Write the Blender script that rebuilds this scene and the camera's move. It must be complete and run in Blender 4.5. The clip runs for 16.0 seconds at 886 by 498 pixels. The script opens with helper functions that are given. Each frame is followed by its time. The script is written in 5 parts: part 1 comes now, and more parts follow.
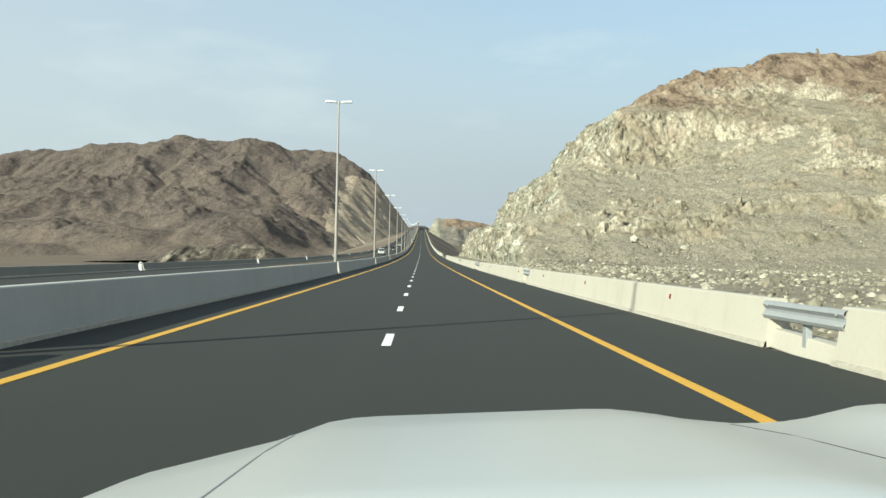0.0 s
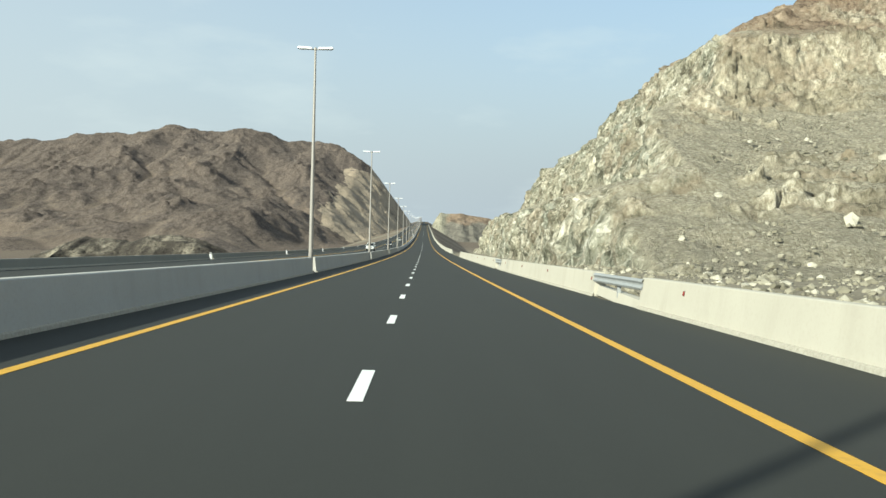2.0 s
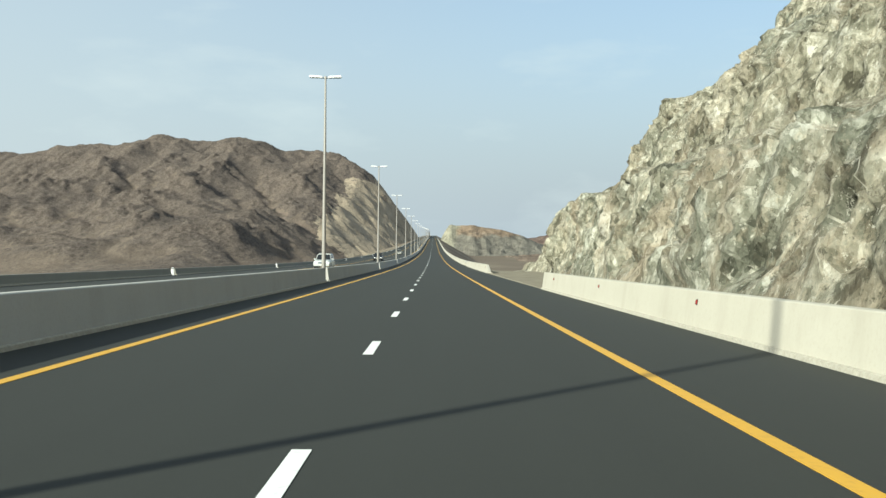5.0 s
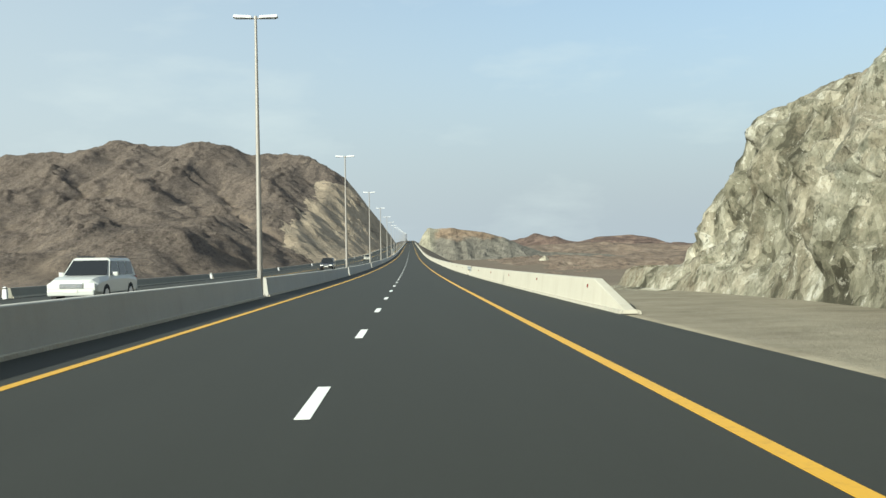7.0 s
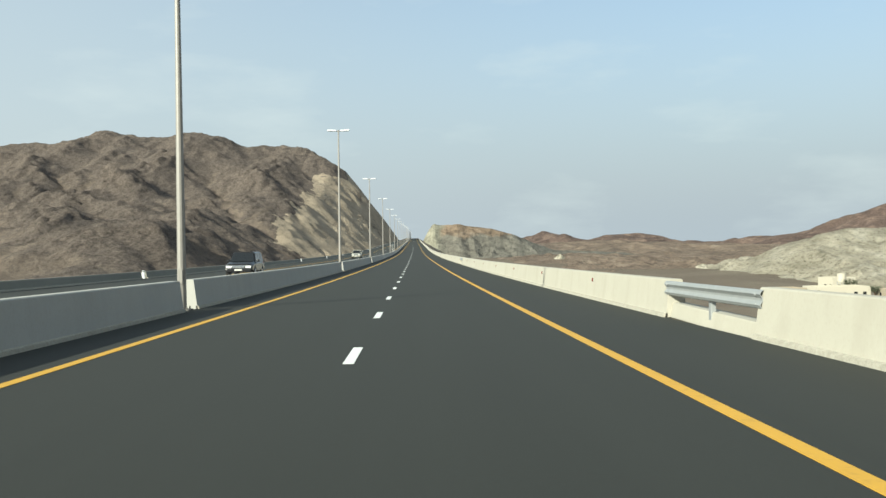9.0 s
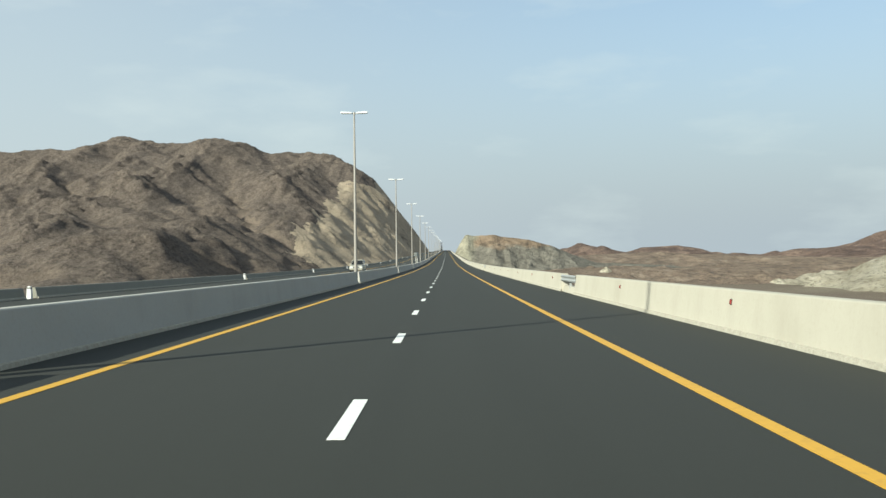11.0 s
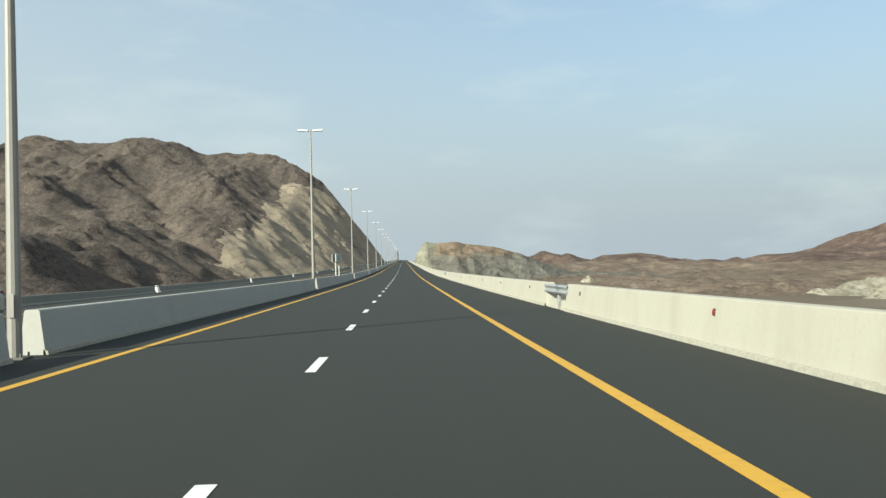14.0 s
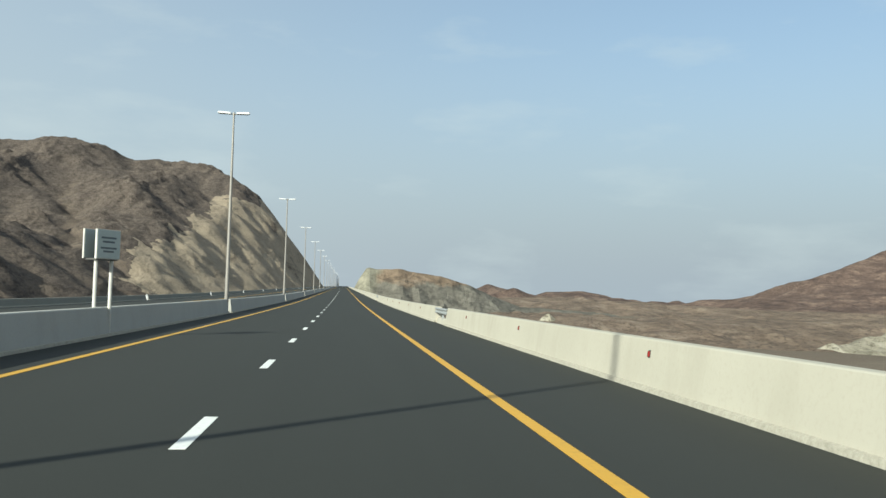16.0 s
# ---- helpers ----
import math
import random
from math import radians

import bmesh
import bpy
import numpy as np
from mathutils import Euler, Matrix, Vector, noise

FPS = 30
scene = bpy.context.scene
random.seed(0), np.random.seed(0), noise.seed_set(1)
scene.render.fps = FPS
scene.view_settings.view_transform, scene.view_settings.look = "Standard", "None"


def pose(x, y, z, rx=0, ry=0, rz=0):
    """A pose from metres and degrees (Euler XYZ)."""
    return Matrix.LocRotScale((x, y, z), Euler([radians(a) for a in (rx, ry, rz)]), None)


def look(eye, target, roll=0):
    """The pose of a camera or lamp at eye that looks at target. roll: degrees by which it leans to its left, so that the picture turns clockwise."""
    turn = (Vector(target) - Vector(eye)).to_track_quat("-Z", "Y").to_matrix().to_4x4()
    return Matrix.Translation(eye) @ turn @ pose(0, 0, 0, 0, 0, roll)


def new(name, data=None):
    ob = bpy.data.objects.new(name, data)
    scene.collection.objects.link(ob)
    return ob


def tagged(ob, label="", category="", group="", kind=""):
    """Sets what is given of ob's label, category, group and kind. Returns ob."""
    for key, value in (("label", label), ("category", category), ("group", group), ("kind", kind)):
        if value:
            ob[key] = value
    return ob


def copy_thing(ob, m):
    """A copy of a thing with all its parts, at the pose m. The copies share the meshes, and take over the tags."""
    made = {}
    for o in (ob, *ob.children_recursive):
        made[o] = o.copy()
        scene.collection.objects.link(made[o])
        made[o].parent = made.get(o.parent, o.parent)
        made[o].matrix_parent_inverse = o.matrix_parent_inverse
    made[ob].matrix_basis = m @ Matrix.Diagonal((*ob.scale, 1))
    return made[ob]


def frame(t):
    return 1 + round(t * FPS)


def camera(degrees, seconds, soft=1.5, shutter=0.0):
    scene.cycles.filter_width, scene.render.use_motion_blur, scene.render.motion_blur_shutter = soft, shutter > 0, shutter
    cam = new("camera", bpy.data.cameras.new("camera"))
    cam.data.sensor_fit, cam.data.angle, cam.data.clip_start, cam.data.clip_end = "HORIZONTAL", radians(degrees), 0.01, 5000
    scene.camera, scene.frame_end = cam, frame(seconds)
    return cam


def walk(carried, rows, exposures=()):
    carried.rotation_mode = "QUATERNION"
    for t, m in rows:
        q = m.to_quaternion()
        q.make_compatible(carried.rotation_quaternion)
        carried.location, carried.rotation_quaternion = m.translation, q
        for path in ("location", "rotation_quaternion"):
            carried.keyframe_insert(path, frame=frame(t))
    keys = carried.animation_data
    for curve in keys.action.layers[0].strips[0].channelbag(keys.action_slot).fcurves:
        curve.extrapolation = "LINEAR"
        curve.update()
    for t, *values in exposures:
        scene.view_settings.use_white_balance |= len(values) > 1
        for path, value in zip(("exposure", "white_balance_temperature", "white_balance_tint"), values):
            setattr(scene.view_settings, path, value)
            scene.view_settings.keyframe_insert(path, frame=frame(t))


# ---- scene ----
cam = camera(52.23, 16.0)
PATH = [
    (0, pose(-0.887, 17.15, 0.812, 88.559, -1.354, -1.340)),
    (0.5, pose(-0.872, 34.15, 0.231, 88.765, -1.158, -1.061)),
    (1, pose(-0.869, 51.17, -0.337, 88.739, -1.341, -0.761)),
    (1.5, pose(-0.849, 68.18, -0.892, 88.455, -1.735, -0.657)),
    (2, pose(-0.803, 85.25, -1.435, 88.353, -1.576, -1.165)),
    (2.5, pose(-0.757, 102.17, -1.962, 88.257, -1.796, -1.016)),
    (3, pose(-0.692, 119.00, -2.470, 88.218, -2.092, -0.068)),
    (3.5, pose(-0.642, 136.04, -2.968, 88.555, -1.674, -0.313)),
    (4, pose(-0.568, 153.02, -3.447, 88.825, -0.812, -1.052)),
    (4.5, pose(-0.519, 170.16, -3.913, 89.087, -1.330, -0.740)),
    (5, pose(-0.456, 186.95, -4.352, 89.283, -0.685, -0.615)),
    (7.3, pose(-0.389, 264.43, -6.179, 89.614, 1.130, -2.176)),
    (7.5, pose(-0.400, 271.11, -6.322, 89.595, 1.307, -2.142)),
    (8, pose(-0.453, 287.81, -6.668, 89.168, 1.201, -2.023)),
    (8.5, pose(-0.500, 304.82, -7.006, 89.336, 0.901, -1.940)),
    (11, pose(-0.494, 388.78, -8.285, 90.335, 0.658, 0.219)),
    (11.5, pose(-0.463, 405.51, -8.460, 90.844, 1.008, 3.048)),
    (12, pose(-0.394, 422.32, -8.621, 91.192, 0.212, 6.588)),
    (12.5, pose(-0.334, 439.35, -8.771, 90.840, 0.021, 2.754)),
    (13, pose(-0.262, 456.10, -8.907, 90.544, -0.076, -2.445)),
    (13.5, pose(-0.144, 472.96, -9.031, 90.744, 0.655, -2.994)),
    (14, pose(-0.046, 489.93, -9.144, 90.940, 1.348, -2.480)),
    (14.5, pose(0.010, 506.71, -9.243, 91.203, 1.965, -2.058)),
    (15, pose(0.060, 523.20, -9.327, 91.778, 2.128, -2.255)),
    (15.5, pose(0.060, 539.90, -9.398, 92.190, -0.200, -3.885)),
    (16, pose(0.040, 556.67, -9.420, 92.850, -1.640, -6.280)),
]
EXPOSURES = [(0.0, 1.02, 6330, -2), (5.0, 1.02, 6280, -2), (8.0, 1.0, 6380, -1), (13.0, 0.92, 6360, -1), (15.0, 0.96, 6330, -1), (16.0, 0.80, 6220, -1)]
walk(cam, PATH, EXPOSURES)

# ---- sun, sky and exposure ----
SUN_EL, SUN_SIDE = 25.0, Vector((0.663, 0.749, 0)).normalized()
world = bpy.data.worlds.new("sky")
scene.world = world
world.use_nodes = True
wn, wl = world.node_tree.nodes, world.node_tree.links
wn.clear()
sky = wn.new("ShaderNodeTexSky")
sky.sky_type = "NISHITA"
sky.sun_disc = False
sky.sun_elevation = radians(SUN_EL)
sky.sun_rotation = math.atan2(-SUN_SIDE.x, -SUN_SIDE.y)
sky.altitude, sky.air_density, sky.dust_density, sky.ozone_density = 100, 1.0, 0.9, 1.2
# dust haze low over the horizon, and thin high cloud
up = wn.new("ShaderNodeTexCoord").outputs["Generated"]
sep = wn.new("ShaderNodeSeparateXYZ")
wl.new(up, sep.inputs[0])
haze = wn.new("ShaderNodeMapRange")
haze.interpolation_type = "SMOOTHSTEP"
haze.inputs["From Min"].default_value, haze.inputs["From Max"].default_value = 0.36, 0.0
haze.inputs["To Min"].default_value, haze.inputs["To Max"].default_value = 0.34, 1.0
wl.new(sep.outputs[2], haze.inputs["Value"])
hazed = wn.new("ShaderNodeMix")
hazed.data_type = "RGBA"
hazed.inputs[7].default_value = (2.76, 3.02, 3.40, 1)
wl.new(haze.outputs[0], hazed.inputs["Factor"])
wl.new(sky.outputs["Color"], hazed.inputs[6])
flat = wn.new("ShaderNodeMapping")
flat.inputs["Scale"].default_value = (1.0, 1.0, 3.2)
wl.new(up, flat.inputs["Vector"])
wisp = wn.new("ShaderNodeTexNoise")
wisp.inputs["Scale"].default_value, wisp.inputs["Detail"].default_value, wisp.inputs["Roughness"].default_value = 5.5, 7, 0.55
wl.new(flat.outputs[0], wisp.inputs["Vector"])
thin = wn.new("ShaderNodeMapRange")
thin.inputs["From Min"].default_value, thin.inputs["From Max"].default_value = 0.52, 0.80
thin.inputs["To Max"].default_value = 0.45
wl.new(wisp.outputs["Fac"], thin.inputs["Value"])
cloud = wn.new("ShaderNodeMix")
cloud.data_type = "RGBA"
cloud.inputs[7].default_value = (4.4, 4.7, 4.8, 1)
wl.new(thin.outputs[0], cloud.inputs["Factor"])
wl.new(hazed.outputs[2], cloud.inputs[6])
# brighter haze towards the side of the sun
sunward = wn.new("ShaderNodeVectorMath")
sunward.operation = "DOT_PRODUCT"
wl.new(up, sunward.inputs[0])
sunward.inputs[1].default_value = -SUN_SIDE
glow = wn.new("ShaderNodeMapRange")
glow.interpolation_type = "SMOOTHSTEP"
glow.inputs["From Min"].default_value, glow.inputs["From Max"].default_value = -0.98, -0.30
glow.inputs["To Max"].default_value = 0.42
wl.new(sunward.outputs["Value"], glow.inputs["Value"])
bright = wn.new("ShaderNodeMix")
bright.data_type = "RGBA"
bright.inputs[7].default_value = (4.2, 4.45, 4.7, 1)
wl.new(glow.outputs[0], bright.inputs["Factor"])
wl.new(cloud.outputs[2], bright.inputs[6])
sky_bg = wn.new("ShaderNodeBackground")
sky_bg.inputs["Strength"].default_value = 0.091
wl.new(bright.outputs[2], sky_bg.inputs["Color"])
wl.new(sky_bg.outputs[0], wn.new("ShaderNodeOutputWorld").inputs["Surface"])

sun = new("sun", bpy.data.lights.new("sun", "SUN"))
sun.data.energy, sun.data.angle, sun.data.color = 5.0, radians(1.0), (1.0, 0.94, 0.83)
toward = SUN_SIDE * math.cos(radians(SUN_EL)) - Vector((0, 0, math.sin(radians(SUN_EL))))
sun.matrix_world = look((0, 0, 60), Vector((0, 0, 60)) + toward)


# ---- materials ----
class Nodes:
    """Short hand for a material's node tree."""

    def __init__(self, name, rough=0.8, metal=0.0, spec=0.3):
        self.m = bpy.data.materials.new(name)
        self.m.use_nodes = True
        self.n, self.l = self.m.node_tree.nodes, self.m.node_tree.links
        self.b = self.n["Principled BSDF"]
        self.b.inputs["Roughness"].default_value = rough
        self.b.inputs["Metallic"].default_value = metal
        self.b.inputs["Specular IOR Level"].default_value = spec
        self.at = self.n.new("ShaderNodeTexCoord").outputs["Object"]

    def stretch(self, sx, sy, sz, rz=0.0, rx=0.0):
        o = self.n.new("ShaderNodeMapping")
        o.inputs["Scale"].default_value = (sx, sy, sz)
        o.inputs["Rotation"].default_value = (rx, 0, rz)
        self.l.new(self.at, o.inputs["Vector"])
        return o.outputs[0]

    def lean(self, sx, sy, sz, rx):
        """Coordinates turned about x by rx, then scaled, so that grain runs along a leaning line."""
        o = self.n.new("ShaderNodeMapping")
        o.vector_type = "TEXTURE"
        o.inputs["Scale"].default_value = (1 / sx, 1 / sy, 1 / sz)
        o.inputs["Rotation"].default_value = (rx, 0, 0)
        self.l.new(self.at, o.inputs["Vector"])
        return o.outputs[0]

    def noise(self, scale, detail=5.0, rough=0.6, at=None, distort=0.0):
        o = self.n.new("ShaderNodeTexNoise")
        o.inputs["Scale"].default_value, o.inputs["Detail"].default_value = scale, detail
        o.inputs["Roughness"].default_value, o.inputs["Distortion"].default_value = rough, distort
        self.l.new(at or self.at, o.inputs["Vector"])
        return o.outputs["Fac"]

    def cells(self, scale, at=None, feature="F1", out="Distance"):
        o = self.n.new("ShaderNodeTexVoronoi")
        o.feature = feature
        o.inputs["Scale"].default_value = scale
        self.l.new(at or self.at, o.inputs["Vector"])
        return o.outputs[out]

    def warped(self, at, scale, amount):
        """Coordinates pushed about by noise, to break up cell edges."""
        o = self.n.new("ShaderNodeTexNoise")
        o.inputs["Scale"].default_value, o.inputs["Detail"].default_value = scale, 4
        self.l.new(at, o.inputs["Vector"])
        v = self.n.new("ShaderNodeVectorMath")
        v.operation = "MULTIPLY_ADD"
        self.l.new(o.outputs["Color"], v.inputs[0])
        v.inputs[1].default_value = (amount,) * 3
        self.l.new(at, v.inputs[2])
        return v.outputs[0]

    def ramp(self, fac, *stops):
        o = self.n.new("ShaderNodeValToRGB")
        e = o.color_ramp.elements
        while len(e) < len(stops):
            e.new(0.5)
        for k, (pos, col) in zip(e, stops):
            k.position = pos
            k.color = (*col, 1) if len(col) == 3 else col
        self.l.new(fac, o.inputs[0])
        return o.outputs["Color"]

    def mix(self, fac, a, b, how="MIX"):
        o = self.n.new("ShaderNodeMix")
        o.data_type, o.blend_type = "RGBA", how
        for sock, v in ((o.inputs["Factor"], fac), (o.inputs[6], a), (o.inputs[7], b)):
            if isinstance(v, (int, float)):
                sock.default_value = v
            elif isinstance(v, tuple):
                sock.default_value = (*v, 1)
            else:
                self.l.new(v, sock)
        return o.outputs[2]

    def maths(self, how, a, b):
        o = self.n.new("ShaderNodeMath")
        o.operation = how
        for sock, v in zip(o.inputs, (a, b)):
            if isinstance(v, (int, float)):
                sock.default_value = v
            else:
                self.l.new(v, sock)
        return o.outputs[0]

    def axis(self, k):
        o = self.n.new("ShaderNodeSeparateXYZ")
        self.l.new(self.at, o.inputs[0])
        return o.outputs[k]

    def upness(self):
        o = self.n.new("ShaderNodeSeparateXYZ")
        self.l.new(self.n.new("ShaderNodeNewGeometry").outputs["Normal"], o.inputs[0])
        return o.outputs[2]

    def color(self, c):
        if isinstance(c, tuple):
            self.b.inputs["Base Color"].default_value = (*c, 1)
        else:
            self.l.new(c, self.b.inputs["Base Color"])
        return self

    def roughness(self, fac, lo, hi):
        o = self.n.new("ShaderNodeMapRange")
        o.inputs["To Min"].default_value, o.inputs["To Max"].default_value = lo, hi
        self.l.new(fac, o.inputs["Value"])
        self.l.new(o.outputs[0], self.b.inputs["Roughness"])
        return self

    def bump(self, height, strength=0.4, distance=0.02):
        o = self.n.new("ShaderNodeBump")
        o.inputs["Strength"].default_value, o.inputs["Distance"].default_value = strength, distance
        self.l.new(height, o.inputs["Height"])
        self.l.new(o.outputs[0], self.b.inputs["Normal"])
        return self


def asphalt_material():
    k = Nodes("asphalt", 0.85, spec=0.3)
    grit = k.noise(60, 4, 0.7)
    long = k.noise(1.0, 4, 0.6, k.stretch(1.3, 0.03, 1))
    patch = k.noise(0.09, 5, 0.65)
    c = k.mix(k.ramp(long, (0.3, (0, 0, 0)), (0.75, (1, 1, 1))), (0.0191, 0.0209, 0.0178), (0.0257, 0.0279, 0.0236))
    c = k.mix(k.ramp(patch, (0.35, (0, 0, 0)), (0.7, (1, 1, 1))), c, k.mix(0.5, c, (0.0223, 0.0244, 0.0197)))
    c = k.mix(0.5, c, k.ramp(grit, (0.3, (0.0145, 0.0160, 0.0133)), (0.7, (0.0310, 0.0334, 0.0279))))
    # dark oil stains
    x, y = k.axis(0), k.axis(1)
    edge = k.maths("MULTIPLY", k.noise(1.4, 5, 0.7), 1.6)
    for sx, sy, wide, far in ((1.25, 135.5, 0.42, 1.9), (-3.3, 588.0, 0.5, 2.4)):
        off = k.maths("ADD", k.maths("ABSOLUTE", k.maths("DIVIDE", k.maths("SUBTRACT", x, sx), wide), 0.0), k.maths("ABSOLUTE", k.maths("DIVIDE", k.maths("SUBTRACT", y, sy), far), 0.0))
        c = k.mix(k.ramp(k.maths("ADD", k.maths("MULTIPLY", off, 0.5), k.maths("MULTIPLY", edge, 0.4)), (0.55, (0.55, 0.55, 0.55)), (0.95, (0, 0, 0))), c, (0.0090, 0.0095, 0.0079))
    return k.color(c).bump(grit, 0.3, 0.006).m


def paint_material(name, col, worn):
    k = Nodes(name, 0.6, spec=0.4)
    wear = k.ramp(k.noise(9, 6, 0.7), (0.52, (0, 0, 0)), (0.74, (1, 1, 1)))
    c = k.mix(k.noise(2.0, 4), col, tuple(0.86 * v for v in col))
    return k.color(k.mix(k.mix(0.35, (0, 0, 0), wear), c, worn)).bump(k.noise(70, 3), 0.2, 0.003).m


def concrete_material(name="cast_concrete", hue=(1.0, 1.0, 1.0), streaks=0.45):
    k = Nodes(name, 0.85, spec=0.25)
    big, fine = k.noise(0.45, 6, 0.65), k.noise(14, 5, 0.65)
    streak = k.noise(1.0, 5, 0.6, k.stretch(1.0, 0.9, 0.35))
    c = k.mix(big, (0.335, 0.318, 0.262), (0.41, 0.39, 0.328))
    c = k.mix(k.ramp(streak, (0.50, (0, 0, 0)), (0.8, (streaks, streaks, streaks))), c, (0.26, 0.24, 0.19))
    c = k.mix(k.ramp(fine, (0.5, (0, 0, 0)), (0.9, (0.6, 0.6, 0.6))), c, (0.302, 0.280, 0.228))
    c = k.mix(1.0, c, hue, "MULTIPLY")
    return k.color(c).bump(fine, 0.35, 0.01).m


def toe_material():
    k = Nodes("rough_mortar_toe", 0.95, spec=0.2)
    g = k.noise(11, 6, 0.75)
    return k.color(k.ramp(g, (0.3, (0.26, 0.245, 0.20)), (0.7, (0.42, 0.40, 0.335)))).bump(g, 0.8, 0.03).m


def steel_material(name="galvanised_steel", col=(0.34, 0.355, 0.35), rough=0.55, metal=0.45):
    k = Nodes(name, rough, metal, 0.5)
    s = k.noise(5, 5, 0.65)
    c = k.mix(s, tuple(0.85 * v for v in col), tuple(min(1.0, 1.12 * v) for v in col))
    return k.color(c).roughness(k.noise(23, 3), rough - 0.08, rough + 0.14).m


def plain_material(name, col, rough=0.5, metal=0.0, spec=0.4, vary=0.12):
    k = Nodes(name, rough, metal, spec)
    return k.color(k.mix(k.noise(7, 4), tuple((1 - vary) * v for v in col), tuple(min(1.0, (1 + vary) * v) for v in col))).m


def cut_rock_material():
    k = Nodes("blasted_ophiolite_rock", 0.95, spec=0.12)

    def mask(name):
        o = k.n.new("ShaderNodeAttribute")
        o.attribute_name = name
        return o.outputs["Fac"]

    lean = k.lean(1.0, 0.85, 0.55, 0.47)
    big = k.noise(0.06, 6, 0.62)
    mid = k.noise(1.1, 8, 0.72, lean)
    patch = k.noise(0.30, 8, 0.76, lean)
    speck = k.noise(2.3, 6, 0.8, lean)
    fine = k.noise(3.0, 7, 0.8, lean)
    tiny = k.noise(8.0, 5, 0.75)
    def block(scale, at):
        o = k.n.new("ShaderNodeSeparateColor")
        k.l.new(k.cells(scale, at, out="Color"), o.inputs[0])
        return o.outputs[1]

    bent = k.warped(lean, 0.9, 0.25)
    big_block, small_block, chip = block(0.55, bent), block(1.5, bent), block(3.6, lean)
    blocky = k.maths("ADD", k.maths("MULTIPLY", big_block, 0.30), k.maths("ADD", k.maths("MULTIPLY", small_block, 0.40), k.maths("MULTIPLY", chip, 0.30)))
    tone = k.maths("ADD", k.maths("MULTIPLY", mid, 0.34), k.maths("ADD", k.maths("MULTIPLY", patch, 0.36), k.maths("MULTIPLY", blocky, 0.30)))
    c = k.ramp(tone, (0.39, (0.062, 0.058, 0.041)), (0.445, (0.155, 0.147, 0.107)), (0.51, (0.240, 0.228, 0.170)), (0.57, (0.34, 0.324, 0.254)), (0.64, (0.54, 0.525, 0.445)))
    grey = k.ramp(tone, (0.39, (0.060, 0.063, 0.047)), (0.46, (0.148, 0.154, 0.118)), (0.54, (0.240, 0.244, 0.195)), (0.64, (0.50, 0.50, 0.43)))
    c = k.mix(k.ramp(big, (0.44, (0, 0, 0)), (0.56, (0.9, 0.9, 0.9))), c, grey)
    fall = k.stretch(1.0, 0.42, 0.42)
    broad = k.noise(0.28, 9, 0.76, fall)
    grain = k.noise(1.9, 7, 0.8, fall)
    slope = k.ramp(k.maths("ADD", k.maths("MULTIPLY", broad, 0.5), k.maths("MULTIPLY", grain, 0.5)), (0.41, (0.095, 0.083, 0.057)), (0.47, (0.190, 0.168, 0.118)), (0.54, (0.280, 0.250, 0.182)), (0.61, (0.46, 0.422, 0.32)))
    cutting = mask("cutting")
    c = k.mix(k.maths("MULTIPLY", k.maths("SUBTRACT", 1.0, cutting), 0.95), c, slope)
    seam = k.noise(0.40, 8, 0.78, lean)
    cream = k.ramp(tone, (0.40, (0.16, 0.143, 0.102)), (0.48, (0.285, 0.260, 0.193)), (0.61, (0.52, 0.488, 0.39)))
    c = k.mix(k.maths("MULTIPLY", k.maths("ADD", k.maths("MULTIPLY", cutting, 0.8), 0.2), k.ramp(seam, (0.53, (0, 0, 0)), (0.58, (0.85, 0.85, 0.85)))), c, cream)
    torn = k.ramp(k.maths("ADD", k.maths("MULTIPLY", mask("outcrop"), 0.75), k.maths("MULTIPLY", k.mix(cutting, broad, patch), 0.55)), (0.58, (0, 0, 0)), (0.76, (0.85, 0.85, 0.85)))
    c = k.mix(torn, c, k.mix(k.maths("MULTIPLY", k.maths("SUBTRACT", 1.0, cutting), 0.3), k.mix(k.maths("SUBTRACT", 1.0, cutting), cream, k.ramp(grain, (0.40, (0.21, 0.187, 0.132)), (0.5, (0.42, 0.386, 0.29)), (0.58, (0.66, 0.62, 0.50)))), slope))
    bare = k.maths("ADD", k.maths("MULTIPLY", cutting, 0.5), 0.5)
    rust = k.noise(0.12, 6, 0.66, None, 0.9)
    c = k.mix(k.ramp(rust, (0.49, (0, 0, 0)), (0.62, (0.65, 0.65, 0.65))), c, k.ramp(tone, (0.38, (0.125, 0.098, 0.066)), (0.62, (0.33, 0.272, 0.195))))
    gravel = k.ramp(fine, (0.3, (0.125, 0.113, 0.082)), (0.50, (0.222, 0.202, 0.149)), (0.62, (0.290, 0.270, 0.208)), (0.70, (0.49, 0.468, 0.378)))
    stone = block(4.2, k.warped(k.stretch(1.0, 1.0, 1.4), 2.5, 0.3))
    gravel = k.mix(k.ramp(stone, (0.74, (0, 0, 0)), (0.80, (0.6, 0.6, 0.6))), gravel, k.mix(stone, (0.20, 0.186, 0.142), (0.44, 0.418, 0.335)))
    gravel = k.mix(k.ramp(stone, (0.10, (0.5, 0.5, 0.5)), (0.16, (0, 0, 0))), gravel, (0.085, 0.078, 0.058))
    loose = k.ramp(k.maths("ADD", k.maths("MULTIPLY", mask("scree"), 0.8), k.maths("MULTIPLY", patch, 0.5)), (0.66, (0, 0, 0)), (0.92, (0.85, 0.85, 0.85)))
    c = k.mix(loose, c, k.mix(0.2, gravel, k.mix(big, (0.215, 0.192, 0.139), (0.30, 0.268, 0.197))))
